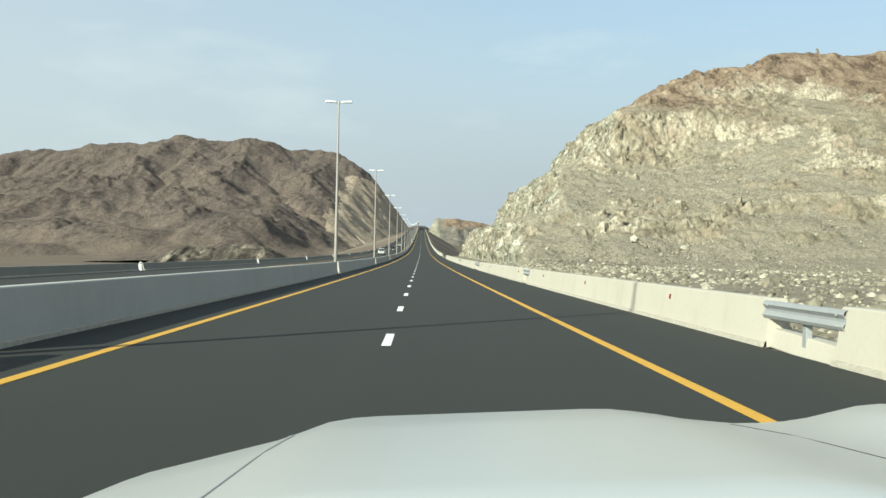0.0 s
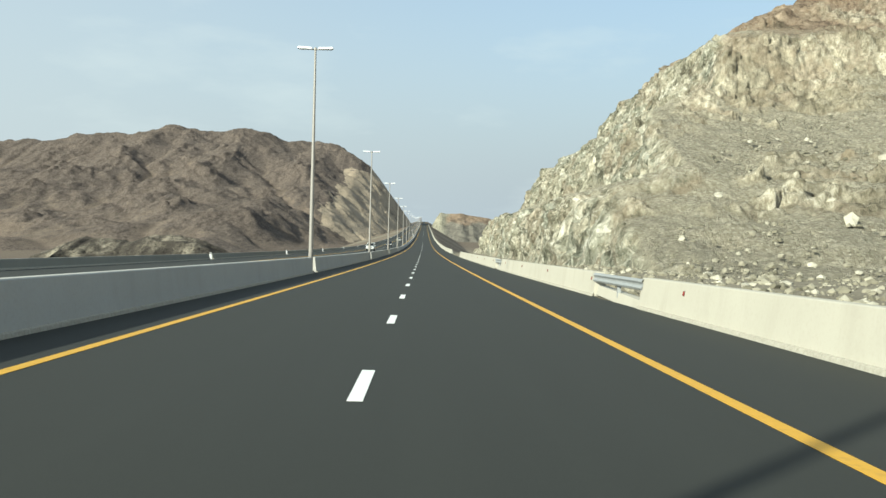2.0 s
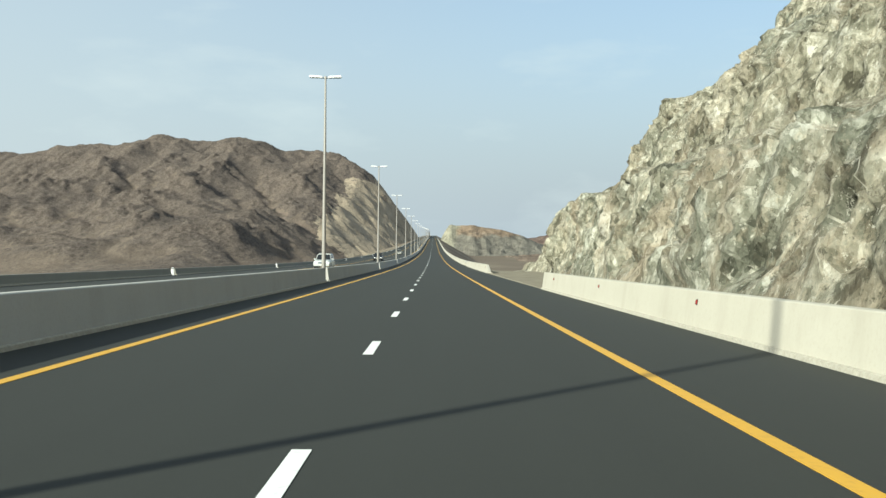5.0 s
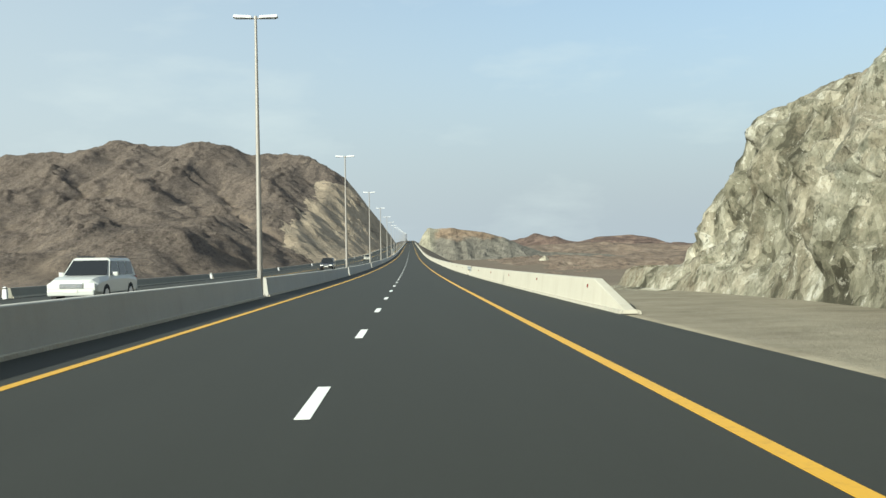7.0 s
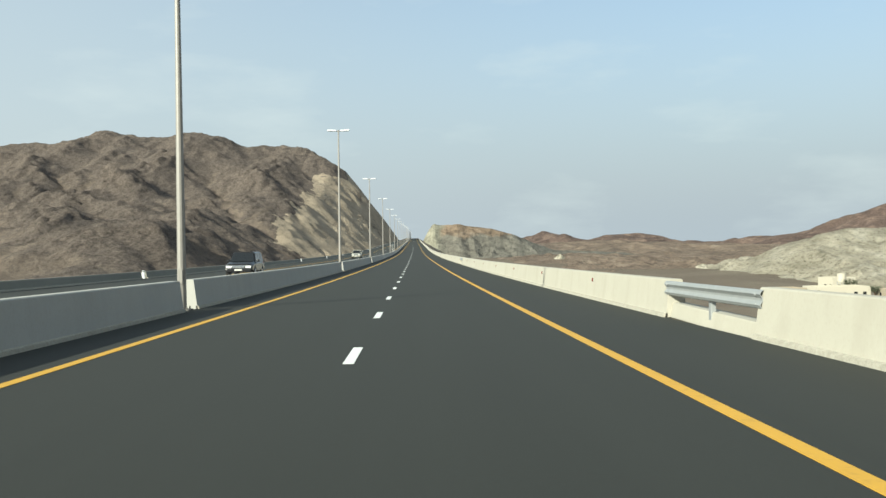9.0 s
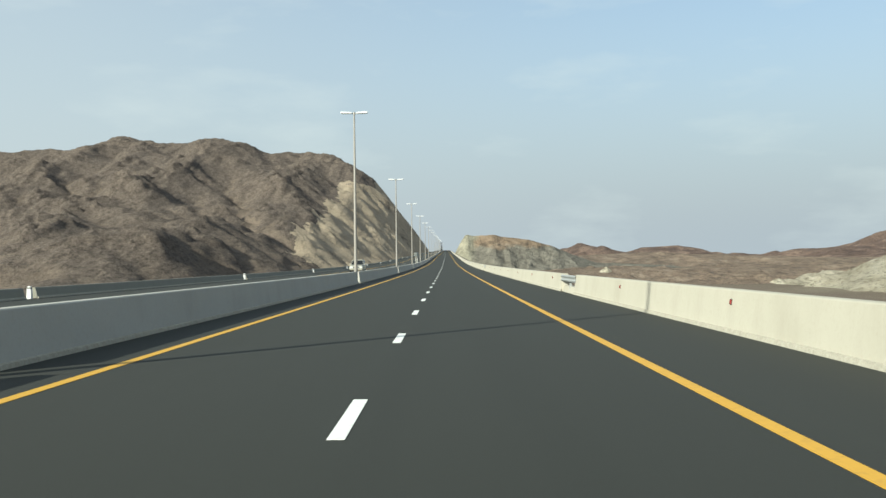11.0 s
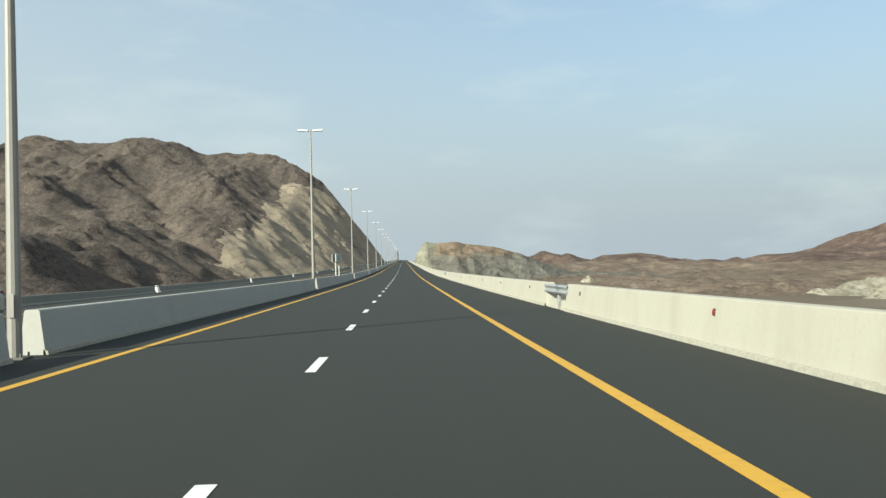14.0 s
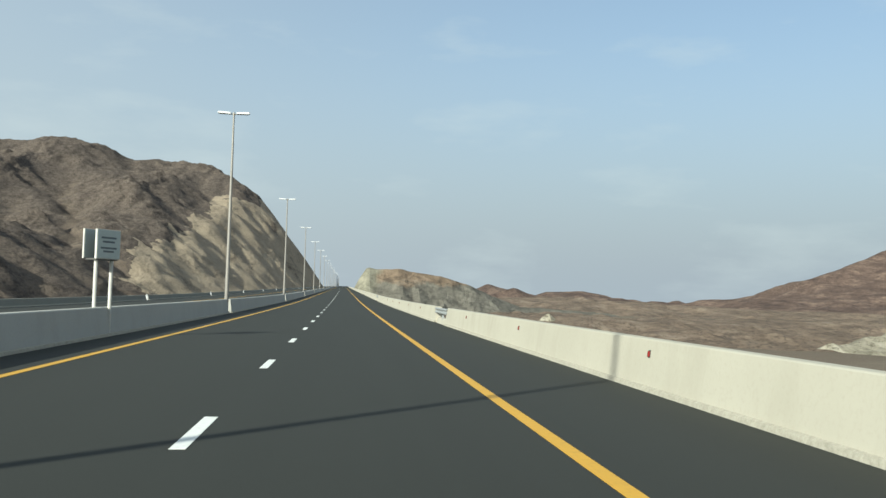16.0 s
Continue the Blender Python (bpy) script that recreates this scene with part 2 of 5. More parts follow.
    stony = k.maths("ADD", k.maths("MULTIPLY", broad, 0.65), k.maths("MULTIPLY", grain, 0.35))
    brown = k.ramp(stony, (0.43, (0.070, 0.050, 0.036)), (0.49, (0.165, 0.120, 0.083)), (0.60, (0.30, 0.238, 0.170)))
    summit = k.ramp(k.maths("ADD", mask("brown"), k.maths("MULTIPLY", k.maths("SUBTRACT", patch, 0.5), 1.6)), (0.12, (0, 0, 0)), (0.80, (0.95, 0.95, 0.95)))
    c = k.mix(summit, c, brown)
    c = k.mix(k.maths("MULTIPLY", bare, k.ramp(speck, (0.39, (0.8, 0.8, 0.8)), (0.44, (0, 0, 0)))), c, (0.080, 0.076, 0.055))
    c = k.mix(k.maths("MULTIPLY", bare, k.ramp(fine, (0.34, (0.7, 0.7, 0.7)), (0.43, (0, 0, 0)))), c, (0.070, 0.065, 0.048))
    c = k.mix(k.maths("MULTIPLY", k.maths("ADD", k.maths("MULTIPLY", cutting, 0.8), 0.1), k.ramp(speck, (0.58, (0, 0, 0)), (0.63, (0.7, 0.7, 0.7)))), c, (0.60, 0.58, 0.49))
    # pale drill marks left by the blasting, leaning along the cut
    y, z = k.axis(1), k.axis(2)
    row = k.maths("PINGPONG", k.maths("ADD", y, k.maths("MULTIPLY", z, -0.62)), 1.15)
    drill = k.maths("MULTIPLY", k.maths("LESS_THAN", row, 0.045), k.ramp(k.noise(0.11, 4, 0.7), (0.52, (0, 0, 0)), (0.60, (0.55, 0.55, 0.55))))
    c = k.mix(k.maths("MULTIPLY", drill, mask("face")), c, (0.58, 0.555, 0.46))
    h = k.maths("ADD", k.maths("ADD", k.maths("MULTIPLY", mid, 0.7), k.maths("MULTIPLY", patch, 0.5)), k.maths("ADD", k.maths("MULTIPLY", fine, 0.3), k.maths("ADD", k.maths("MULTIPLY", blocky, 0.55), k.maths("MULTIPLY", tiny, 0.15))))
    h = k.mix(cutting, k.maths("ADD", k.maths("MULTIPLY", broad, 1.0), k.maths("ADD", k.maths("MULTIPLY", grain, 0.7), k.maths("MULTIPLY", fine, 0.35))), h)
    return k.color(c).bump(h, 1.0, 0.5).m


def mountain_material(name, dark, mid, light, pale=None, scale=1.0):
    k = Nodes(name, 0.95, spec=0.12)
    big = k.noise(0.009 * scale, 7, 0.66)
    mids = k.noise(0.05 * scale, 7, 0.72, k.stretch(1.0, 0.38, 0.9), 0.2)
    fine = k.noise(0.32 * scale, 6, 0.78, k.stretch(1.0, 0.45, 1.0))
    c = k.ramp(mids, (0.36, dark), (0.5, mid), (0.64, light))
    c = k.mix(k.ramp(big, (0.36, (0.7, 0.7, 0.7)), (0.55, (0, 0, 0))), c, k.mix(fine, dark, mid))
    # bare rock shows dark where it is steep, scree lies on the easier ground
    crag = k.ramp(k.maths("ADD", k.upness(), k.maths("MULTIPLY", k.maths("SUBTRACT", fine, 0.5), 0.5)), (0.64, (0.7, 0.7, 0.7)), (0.80, (0, 0, 0)))
    c = k.mix(crag, c, k.ramp(fine, (0.38, tuple(0.7 * v for v in dark)), (0.5, tuple(0.85 * v for v in mid)), (0.64, light)))
    c = k.mix(k.ramp(fine, (0.39, (0.75, 0.75, 0.75)), (0.47, (0, 0, 0))), c, tuple(0.55 * v for v in dark))
    c = k.mix(k.ramp(fine, (0.58, (0, 0, 0)), (0.70, (0.6, 0.6, 0.6))), c, light)
    if pale:
        # dark crags on the spurs, paler scree in the gullies and low down
        bare, gully = (k.n.new("ShaderNodeAttribute") for _ in range(2))
        bare.attribute_name, gully.attribute_name = "bare", "gully"
        chip = k.noise(0.9, 6, 0.8, k.stretch(1.0, 0.7, 1.0))
        rubbly = k.ramp(k.maths("ADD", k.maths("MULTIPLY", fine, 0.5), k.maths("MULTIPLY", chip, 0.5)), (0.36, tuple(0.7 * v for v in dark)), (0.45, dark), (0.53, mid), (0.65, light))
        stones = k.ramp(k.maths("ADD", k.maths("MULTIPLY", mids, 0.5), k.maths("MULTIPLY", chip, 0.5)), (0.38, (0.090, 0.072, 0.057)), (0.50, (0.144, 0.115, 0.091)), (0.62, (0.205, 0.165, 0.130)))
        low = k.maths("ADD", k.maths("MULTIPLY", k.axis(2), -0.006), k.maths("MULTIPLY", big, 1.0))
        scree = k.maths("ADD", k.maths("MULTIPLY", gully.outputs["Fac"], 0.5), k.maths("ADD", low, k.maths("MULTIPLY", k.maths("SUBTRACT", fine, 0.5), 1.2)))
        scree = k.maths("SUBTRACT", scree, k.maths("MULTIPLY", bare.outputs["Fac"], 0.45))
        c = k.mix(k.ramp(scree, (0.36, (0, 0, 0)), (0.72, (0.9, 0.9, 0.9))), rubbly, stones)
        # spoil and bare cut rock on the flank beside the road
        x, y = k.axis(0), k.axis(1)
        wob = k.maths("MULTIPLY", k.maths("SUBTRACT", k.noise(0.02, 5, 0.6), 0.5), 60.0)
        near = k.maths("MULTIPLY", k.maths("GREATER_THAN", k.maths("ADD", x, wob), -112.0), k.maths("GREATER_THAN", k.maths("ADD", y, wob), 1000.0))
        near = k.maths("MULTIPLY", near, k.maths("LESS_THAN", k.maths("ADD", k.axis(2), k.maths("MULTIPLY", wob, 0.6)), 74.0))
        c = k.mix(k.maths("MULTIPLY", near, k.ramp(mids, (0.32, (0.25, 0.25, 0.25)), (0.42, (0.95, 0.95, 0.95)))), c, k.ramp(k.maths("ADD", k.maths("MULTIPLY", mids, 0.5), k.maths("MULTIPLY", chip, 0.5)), (0.40, tuple(0.5 * v for v in pale)), (0.47, tuple(0.8 * v for v in pale)), (0.60, pale)))
    return k.color(c).bump(k.maths("ADD", k.maths("MULTIPLY", mids, 0.4), k.maths("MULTIPLY", fine, 0.9)), 0.9, 2.8 / scale).m


def ground_material():
    k = Nodes("stony_desert_ground", 0.97, spec=0.1)
    big, mid, fine = k.noise(0.03, 6, 0.65), k.noise(0.5, 6, 0.7), k.noise(5, 5, 0.75)
    c = k.mix(big, (0.185, 0.165, 0.122), (0.245, 0.222, 0.168))
    c = k.mix(k.ramp(mid, (0.4, (0, 0, 0)), (0.7, (0.8, 0.8, 0.8))), c, (0.125, 0.108, 0.08))
    c = k.mix(k.ramp(k.noise(0.006, 6, 0.6), (0.30, (0, 0, 0)), (0.5, (0.85, 0.85, 0.85))), c, k.mix(k.ramp(k.maths("ADD", k.maths("MULTIPLY", k.axis(1), 0.001), k.maths("LESS_THAN", k.axis(0), -24.0)), (0.30, (0, 0, 0)), (0.45, (1, 1, 1))), c, (0.108, 0.084, 0.065)))
    c = k.mix(k.ramp(fine, (0.55, (0, 0, 0)), (0.75, (0.7, 0.7, 0.7))), c, (0.27, 0.25, 0.205))
    return k.color(c).bump(k.maths("ADD", mid, fine), 0.6, 0.1).m


ASPHALT, TOE, CONCRETE = asphalt_material(), toe_material(), concrete_material()
# the same cream concrete for the median, with its bluish shade tinted in
SHADED_CONCRETE = concrete_material("shade_cooled_concrete", (0.98, 1.02, 1.12), 0.3)
# darker copy of the concrete: the far barrier's shade is put into its colour
FAR_CONCRETE = concrete_material("shade_dark_concrete", (0.55, 0.57, 0.58), 0.3)
YELLOW = paint_material("yellow_road_paint", (0.56, 0.315, 0.026), (0.123, 0.088, 0.040))
WHITE = paint_material("white_road_paint", (0.72, 0.73, 0.70), (0.158, 0.158, 0.150))
STEEL = steel_material()
DARK_STEEL = steel_material("weathered_dark_steel", (0.11, 0.105, 0.095), 0.7, 0.2)
POLE = steel_material("painted_grey_pole_steel", (0.235, 0.222, 0.202), 0.5, 0.2)
LAMP_HEAD = plain_material("pale_grey_lamp_housing", (0.50, 0.51, 0.51), 0.4)
LAMP_GLASS = plain_material("lamp_glass_dull", (0.38, 0.40, 0.42), 0.15, spec=0.6)
RED = plain_material("red_reflector_plastic", (0.20, 0.018, 0.016), 0.25, spec=0.6)
BLACK = plain_material("black_plastic", (0.02, 0.02, 0.02), 0.5)
ROCK = cut_rock_material()
BROWN_ROCK = mountain_material("brown_mountain_rock", (0.070, 0.058, 0.050), (0.124, 0.101, 0.084), (0.190, 0.155, 0.126), (0.40, 0.328, 0.24))
FAR_ROCK = mountain_material("reddish_far_rock", (0.058, 0.042, 0.037), (0.122, 0.086, 0.070), (0.215, 0.156, 0.122), scale=0.6)
RED_ROCK = mountain_material("rust_red_rock", (0.088, 0.070, 0.055), (0.165, 0.124, 0.094), (0.245, 0.195, 0.148), scale=1.6)
PALE_ROCK = mountain_material("pale_limestone_spoil", (0.16, 0.145, 0.108), (0.27, 0.245, 0.188), (0.36, 0.335, 0.27), scale=2.0)
BROKEN_ROCK = mountain_material("broken_grey_rock", (0.026, 0.023, 0.020), (0.080, 0.070, 0.056), (0.27, 0.24, 0.185), scale=7.0)


def banded_material():
    """Rust rock over a grey talus, with a pale grey-green cut end beside the road."""
    k = Nodes("banded_rust_and_grey_rock", 0.95, spec=0.12)
    mid, fine = k.noise(0.09, 7, 0.72, k.stretch(1.0, 0.6, 1.6), 0.5), k.noise(0.5, 6, 0.75)
    wob = k.maths("MULTIPLY", k.maths("SUBTRACT", k.noise(0.035, 5, 0.65), 0.5), 26.0)
    rust = k.ramp(mid, (0.36, (0.080, 0.063, 0.048)), (0.5, (0.150, 0.112, 0.080)), (0.64, (0.225, 0.172, 0.125)))
    talus = k.ramp(mid, (0.36, (0.075, 0.070, 0.060)), (0.64, (0.165, 0.155, 0.130)))
    pale = k.ramp(mid, (0.36, (0.135, 0.130, 0.100)), (0.64, (0.28, 0.265, 0.205)))
    c = k.mix(k.ramp(k.maths("ADD", k.maths("MULTIPLY", k.maths("ADD", k.axis(2), wob), 0.05), 0.5), (0.35, (0, 0, 0)), (0.55, (1, 1, 1))), talus, rust)
    c = k.mix(k.ramp(k.maths("MULTIPLY", k.maths("ADD", k.axis(0), wob), 0.01), (0.27, (1, 1, 1)), (0.34, (0, 0, 0))), c, pale)
    c = k.mix(k.ramp(fine, (0.34, (0.6, 0.6, 0.6)), (0.45, (0, 0, 0))), c, (0.055, 0.046, 0.038))
    return k.color(c).bump(k.maths("ADD", mid, k.maths("MULTIPLY", fine, 0.4)), 0.8, 2.5).m


BANDED_ROCK = banded_material()
GROUND = ground_material()


# ---- mesh tools ----
def raw_mesh(name, verts, faces, material, smooth=False):
    me = bpy.data.meshes.new(name)
    me.from_pydata(verts, [], faces)
    me.materials.append(material)
    if smooth:
        me.polygons.foreach_set("use_smooth", [True] * len(me.polygons))
    me.update()
    return me


def sheet(name, X, Y, Z, material, smooth=True):
    """A mesh over a grid of places."""
    r, c = X.shape
    verts = np.stack([X, Y, Z], -1).reshape(-1, 3)
    i = np.arange(r * c).reshape(r, c)
    quads = np.stack([i[:-1, :-1], i[:-1, 1:], i[1:, 1:], i[1:, :-1]], -1).reshape(-1, 4)
    me = bpy.data.meshes.new(name)
    me.vertices.add(len(verts))
    me.vertices.foreach_set("co", verts.astype(np.float32).ravel())
    me.loops.add(quads.size)
    me.loops.foreach_set("vertex_index", quads.astype(np.int32).ravel())
    me.polygons.add(len(quads))
    me.polygons.foreach_set("loop_start", np.arange(0, quads.size, 4, dtype=np.int32))
    me.polygons.foreach_set("use_smooth", np.full(len(quads), smooth))
    me.materials.append(material)
    me.update(calc_edges=True)
    me.validate()
    return me


def part(name, data, material, parent, label=""):
    """Links a bmesh or a mesh as one object under a thing or a part."""
    if isinstance(data, bmesh.types.BMesh):
        me = bpy.data.meshes.new(name)
        data.to_mesh(me)
        data.free()
        me.materials.append(material)
        data = me
    ob = new(name, data)
    ob.parent = parent
    return tagged(ob, label) if label else ob


def box(bm, cx, cy, cz, sx, sy, sz, bevel=0.0, taper=None):
    """A box by its centre and size; taper scales its top in x and y."""
    made = bmesh.ops.create_cube(bm, size=1.0)["verts"]
    for v in made:
        k = taper if taper and v.co.z > 0 else (1, 1)
        v.co = Vector((cx + v.co.x * sx * k[0], cy + v.co.y * sy * k[1], cz + v.co.z * sz))
    if bevel:
        edges = list({e for v in made for e in v.link_edges})
        bmesh.ops.bevel(bm, geom=edges, offset=bevel, segments=2, affect="EDGES", profile=0.6)
    return made


def tube(bm, a, b, ra, rb, sides=10):
    """A tapered tube from a to b."""
    a, b = Vector(a), Vector(b)
    turn = (b - a).to_track_quat("Z", "Y").to_matrix()
    rings = []
    for at, r in ((a, ra), (b, rb)):
        rings.append([bm.verts.new(at + turn @ Vector((r * math.cos(2 * math.pi * k / sides), r * math.sin(2 * math.pi * k / sides), 0))) for k in range(sides)])
    for k in range(sides):
        bm.faces.new((rings[0][k], rings[0][(k + 1) % sides], rings[1][(k + 1) % sides], rings[1][k]))
    bm.faces.new(rings[0][::-1])
    bm.faces.new(rings[1])


def sweep(section, ys, lift, closed=True):
    """Vertices and faces of a section (x, z) swept along the road over the stations ys; lift gives the height at y."""
    n = len(section)
    verts = [(x, y, lift(y) + z) for y in ys for x, z in section]
    faces = []
    for k in range(len(ys) - 1):
        for j in range(n if closed else n - 1):
            a, b = k * n + j, k * n + (j + 1) % n
            faces.append((a, b, b + n, a + n))
    if closed:
        faces.append(tuple(range(n - 1, -1, -1)))
        faces.append(tuple(range((len(ys) - 1) * n, len(ys) * n)))
    return verts, faces


# ---- noise over arrays ----
def _hash(ix, iy, iz, seed):
    h = (ix * 374761393 + iy * 668265263 + iz * 2147483647 + seed * 1274126177) & 0xFFFFFFFF
    h = ((h ^ (h >> 13)) * 1274126177) & 0xFFFFFFFF
    return ((h ^ (h >> 16)) & 0xFFFF) / 65535.0


def value_noise(x, y, z=0.0, seed=0):
    x, y, z = np.broadcast_arrays(np.asarray(x, float), np.asarray(y, float), np.asarray(z, float))
    ix, iy, iz = (np.floor(v).astype(np.int64) for v in (x, y, z))
    fx, fy, fz = ((lambda f: f * f * (3 - 2 * f))(v - i) for v, i in ((x, ix), (y, iy), (z, iz)))
    out = 0
    for dx in (0, 1):
        for dy in (0, 1):
            for dz in (0, 1):
                w = (fx if dx else 1 - fx) * (fy if dy else 1 - fy) * (fz if dz else 1 - fz)
                out = out + w * _hash(ix + dx, iy + dy, iz + dz, seed)
    return out * 2 - 1


def fbm(x, y, z=0.0, octaves=5, seed=0, gain=0.5):
    out, amp, tot = 0, 1.0, 0
    for k in range(octaves):
        out = out + amp * value_noise(x * 2**k + 13.7 * k, y * 2**k - 7.1 * k, np.asarray(z) * 2**k, seed + k)
        tot += amp
        amp *= gain
    return out / tot


def ridged(x, y, z=0.0, octaves=5, seed=0, gain=0.55):
    """Sharp crests and rounded hollows, 0 to 1."""
    out, amp, tot = 0, 1.0, 0
    for k in range(octaves):
        out = out + amp * (1 - np.abs(value_noise(x * 2**k + 5.3 * k, y * 2**k + 9.2 * k, np.asarray(z) * 2**k, seed + k)))
        tot += amp
        amp *= gain
    return out / tot


def facets(x, y, z, seed=0):
    """A random value for each cell of a scattered net, for broken rock faces, and the distance to the cell's middle."""
    x, y, z = np.broadcast_arrays(np.asarray(x, float), np.asarray(y, float), np.asarray(z, float))
    ix, iy, iz = (np.floor(v).astype(np.int64) for v in (x, y, z))
    best, val = np.full(x.shape, 9.0), np.zeros(x.shape)
    for dx in (-1, 0, 1):
        for dy in (-1, 0, 1):
            for dz in (-1, 0, 1):
                cx, cy, cz = ix + dx, iy + dy, iz + dz
                px, py, pz = cx + _hash(cx, cy, cz, seed), cy + _hash(cx, cy, cz, seed + 1), cz + _hash(cx, cy, cz, seed + 2)
                d = (px - x) ** 2 + (py - y) ** 2 + (pz - z) ** 2
                closer = d < best
                best = np.where(closer, d, best)
                val = np.where(closer, _hash(cx, cy, cz, seed + 3) + 0.2 * (x - px) - 0.15 * (y - py), val)
    return val, np.sqrt(best)


def smooth_step(a, b, v):
    t = np.clip((v - a) / (b - a), 0, 1)
    return t * t * (3 - 2 * t)


# ---- the road's line: straight, with a long sag ----
STATION = np.array([0, 100, 200, 300, 400, 500, 600, 700, 1125.0])
GRADE = np.array([-0.0353, -0.0308, -0.0249, -0.0197, -0.0102, -0.0059, -0.0006, 0.0066, 0.0067])
LEVEL = np.concatenate([[0], np.cumsum((GRADE[1:] + GRADE[:-1]) / 2 * np.diff(STATION))])


def road_z(y):
    y = np.asarray(y, float)
    k = np.clip(np.searchsorted(STATION, y) - 1, 0, len(STATION) - 2)
    d = y - STATION[k]
    z = LEVEL[k] + GRADE[k] * d + 0.5 * (GRADE[k + 1] - GRADE[k]) / (STATION[k + 1] - STATION[k]) * d * d
    z = np.where(y < 0, GRADE[0] * y, z)
    return np.where(y > STATION[-1], LEVEL[-1] + GRADE[-1] * (y - STATION[-1]), z)


def rz(y):
    return float(road_z(y))


LINE_L, LINE_R, LINE_M = -5.246, 2.257, -1.406
MEDIAN_X, RIGHT_X, FAR_X = -6.97, 5.02, -19.6
ROAD_START, ROAD_END = -60.0, 2300.0
STATIONS = list(np.arange(ROAD_START, 700, 4.0)) + list(np.arange(700, ROAD_END + 1, 20.0))
LAMP_Y = [81.61 + 53.086 * k for k in range(-2, 35)]

# ---- ground ----
def ground_z(x, y):
    """The land's height beside and under the road."""
    r = road_z(np.clip(y, -200, 2400))
    right = np.clip(x - 7.0, 0, None)
    fall = smooth_step(292, 335, y)
    deep = np.minimum(right * 0.55, np.clip(r + 27.0, 0, None)) * fall
    near = r - 0.30 + 0.27 * smooth_step(5.0, 5.1, x) - deep
    near = near + (1 - smooth_step(280, 300, y)) * smooth_step(6.0, 9.0, x) * (0.48 - 0.42 * smooth_step(150, 180, y))
    left = np.clip(-21.5 - x, 0, None)
    near = near - np.minimum(left * 0.30, 7.0 + 11.0 * smooth_step(250, 700, y))
    rough = fbm(x * 0.02, y * 0.02, 0, 4, 3) * 2.2 * smooth_step(24, 120, np.abs(x)) + fbm(x * 0.3, y * 0.3, 0, 3, 8) * 0.16 * smooth_step(6.5, 9, np.abs(x + 7) - 13.5 + 6.5)
    near = near + fall * smooth_step(60, 120, x) * 3.5 * fbm(x * 0.012, y * 0.012, 0, 4, 15)
    return near + rough * (0.4 + 0.6 * smooth_step(30, 260, np.abs(x)))


gx = np.concatenate([-np.geomspace(4000, 40, 46), np.sort(np.append(np.linspace(-38, 40, 79), [4.97, 5.12, 5.5])), np.geomspace(42, 4000, 46)])
gy = np.concatenate([-np.geomspace(3000, 62, 14), np.arange(-60, 620, 3.0), np.geomspace(625, 4600, 70)])
GX, GY = np.meshgrid(gx, gy)
tagged(new("ground", sheet("ground", GX, GY, ground_z(GX, GY), GROUND)), "sandy grey-brown stony desert ground around the highway", "ground", kind="structure")


# ---- roads, with painted lines ----
def strip(name, x0, x1, thick, material, ys=STATIONS, lift=0.0):
    v, f = sweep([(x0, lift - thick), (x1, lift - thick), (x1, lift), (x0, lift)], ys, rz)
    return raw_mesh(name, v, f, material)


road = tagged(new("road", strip("road", -6.9, 5.0, 0.28, ASPHALT)), "dark grey smooth asphalt carriageway of a desert highway", "road", kind="structure")
road_b = tagged(new("road", strip("road_opposite", -19.45, -7.06, 0.28, ASPHALT)), "dark grey asphalt of the opposite carriageway behind the median barrier", "road", kind="structure")
for at, to, tag in ((LINE_L, road, "edge_line"), (LINE_R, road, "edge_line"), (-8.7, road_b, "edge_line"), (-15.2, road_b, "edge_line")):
    part(tag, strip(tag, at - 0.085, at + 0.085, 0.004, YELLOW, lift=0.006), YELLOW, to, "solid yellow painted edge line")
DASH, DASH_0, DASH_LONG, DASH_WIDE = 8.897, -4.29, 2.153, 0.15


def dash_mesh(y0, y1, x):
    v, f = sweep([(x - DASH_WIDE / 2, 0.002), (x + DASH_WIDE / 2, 0.002), (x + DASH_WIDE / 2, 0.006), (x - DASH_WIDE / 2, 0.006)], [y0, y1], rz)
    return v, f


for k in range(-5, 120):
    y0 = DASH_0 + DASH * k
    v, f = dash_mesh(y0, y0 + DASH_LONG, LINE_M)
    part("lane_dash", raw_mesh("lane_dash", v, f, WHITE), WHITE, road)
for name, to, at, ks in (("far_lane_dashes", road, LINE_M, range(120, 255)), ("opposite_lane_dashes", road_b, -12.4, range(-5, 255))):
    vs, fs = [], []
    for k in ks:
        v, f = dash_mesh(DASH_0 + DASH * k, DASH_0 + DASH * k + DASH_LONG, at)
        fs += [tuple(i + len(vs) for i in q) for q in f]
        vs += v
    tagged(part(name, raw_mesh(name, vs, fs, WHITE), WHITE, to, "row of short white painted lane dashes"), kind="stuff")


# ---- concrete barriers ----
def stations(a, b, step=4.0):
    n = max(1, round((b - a) / step))
    return [a + (b - a) * k / n for k in range(n + 1)]


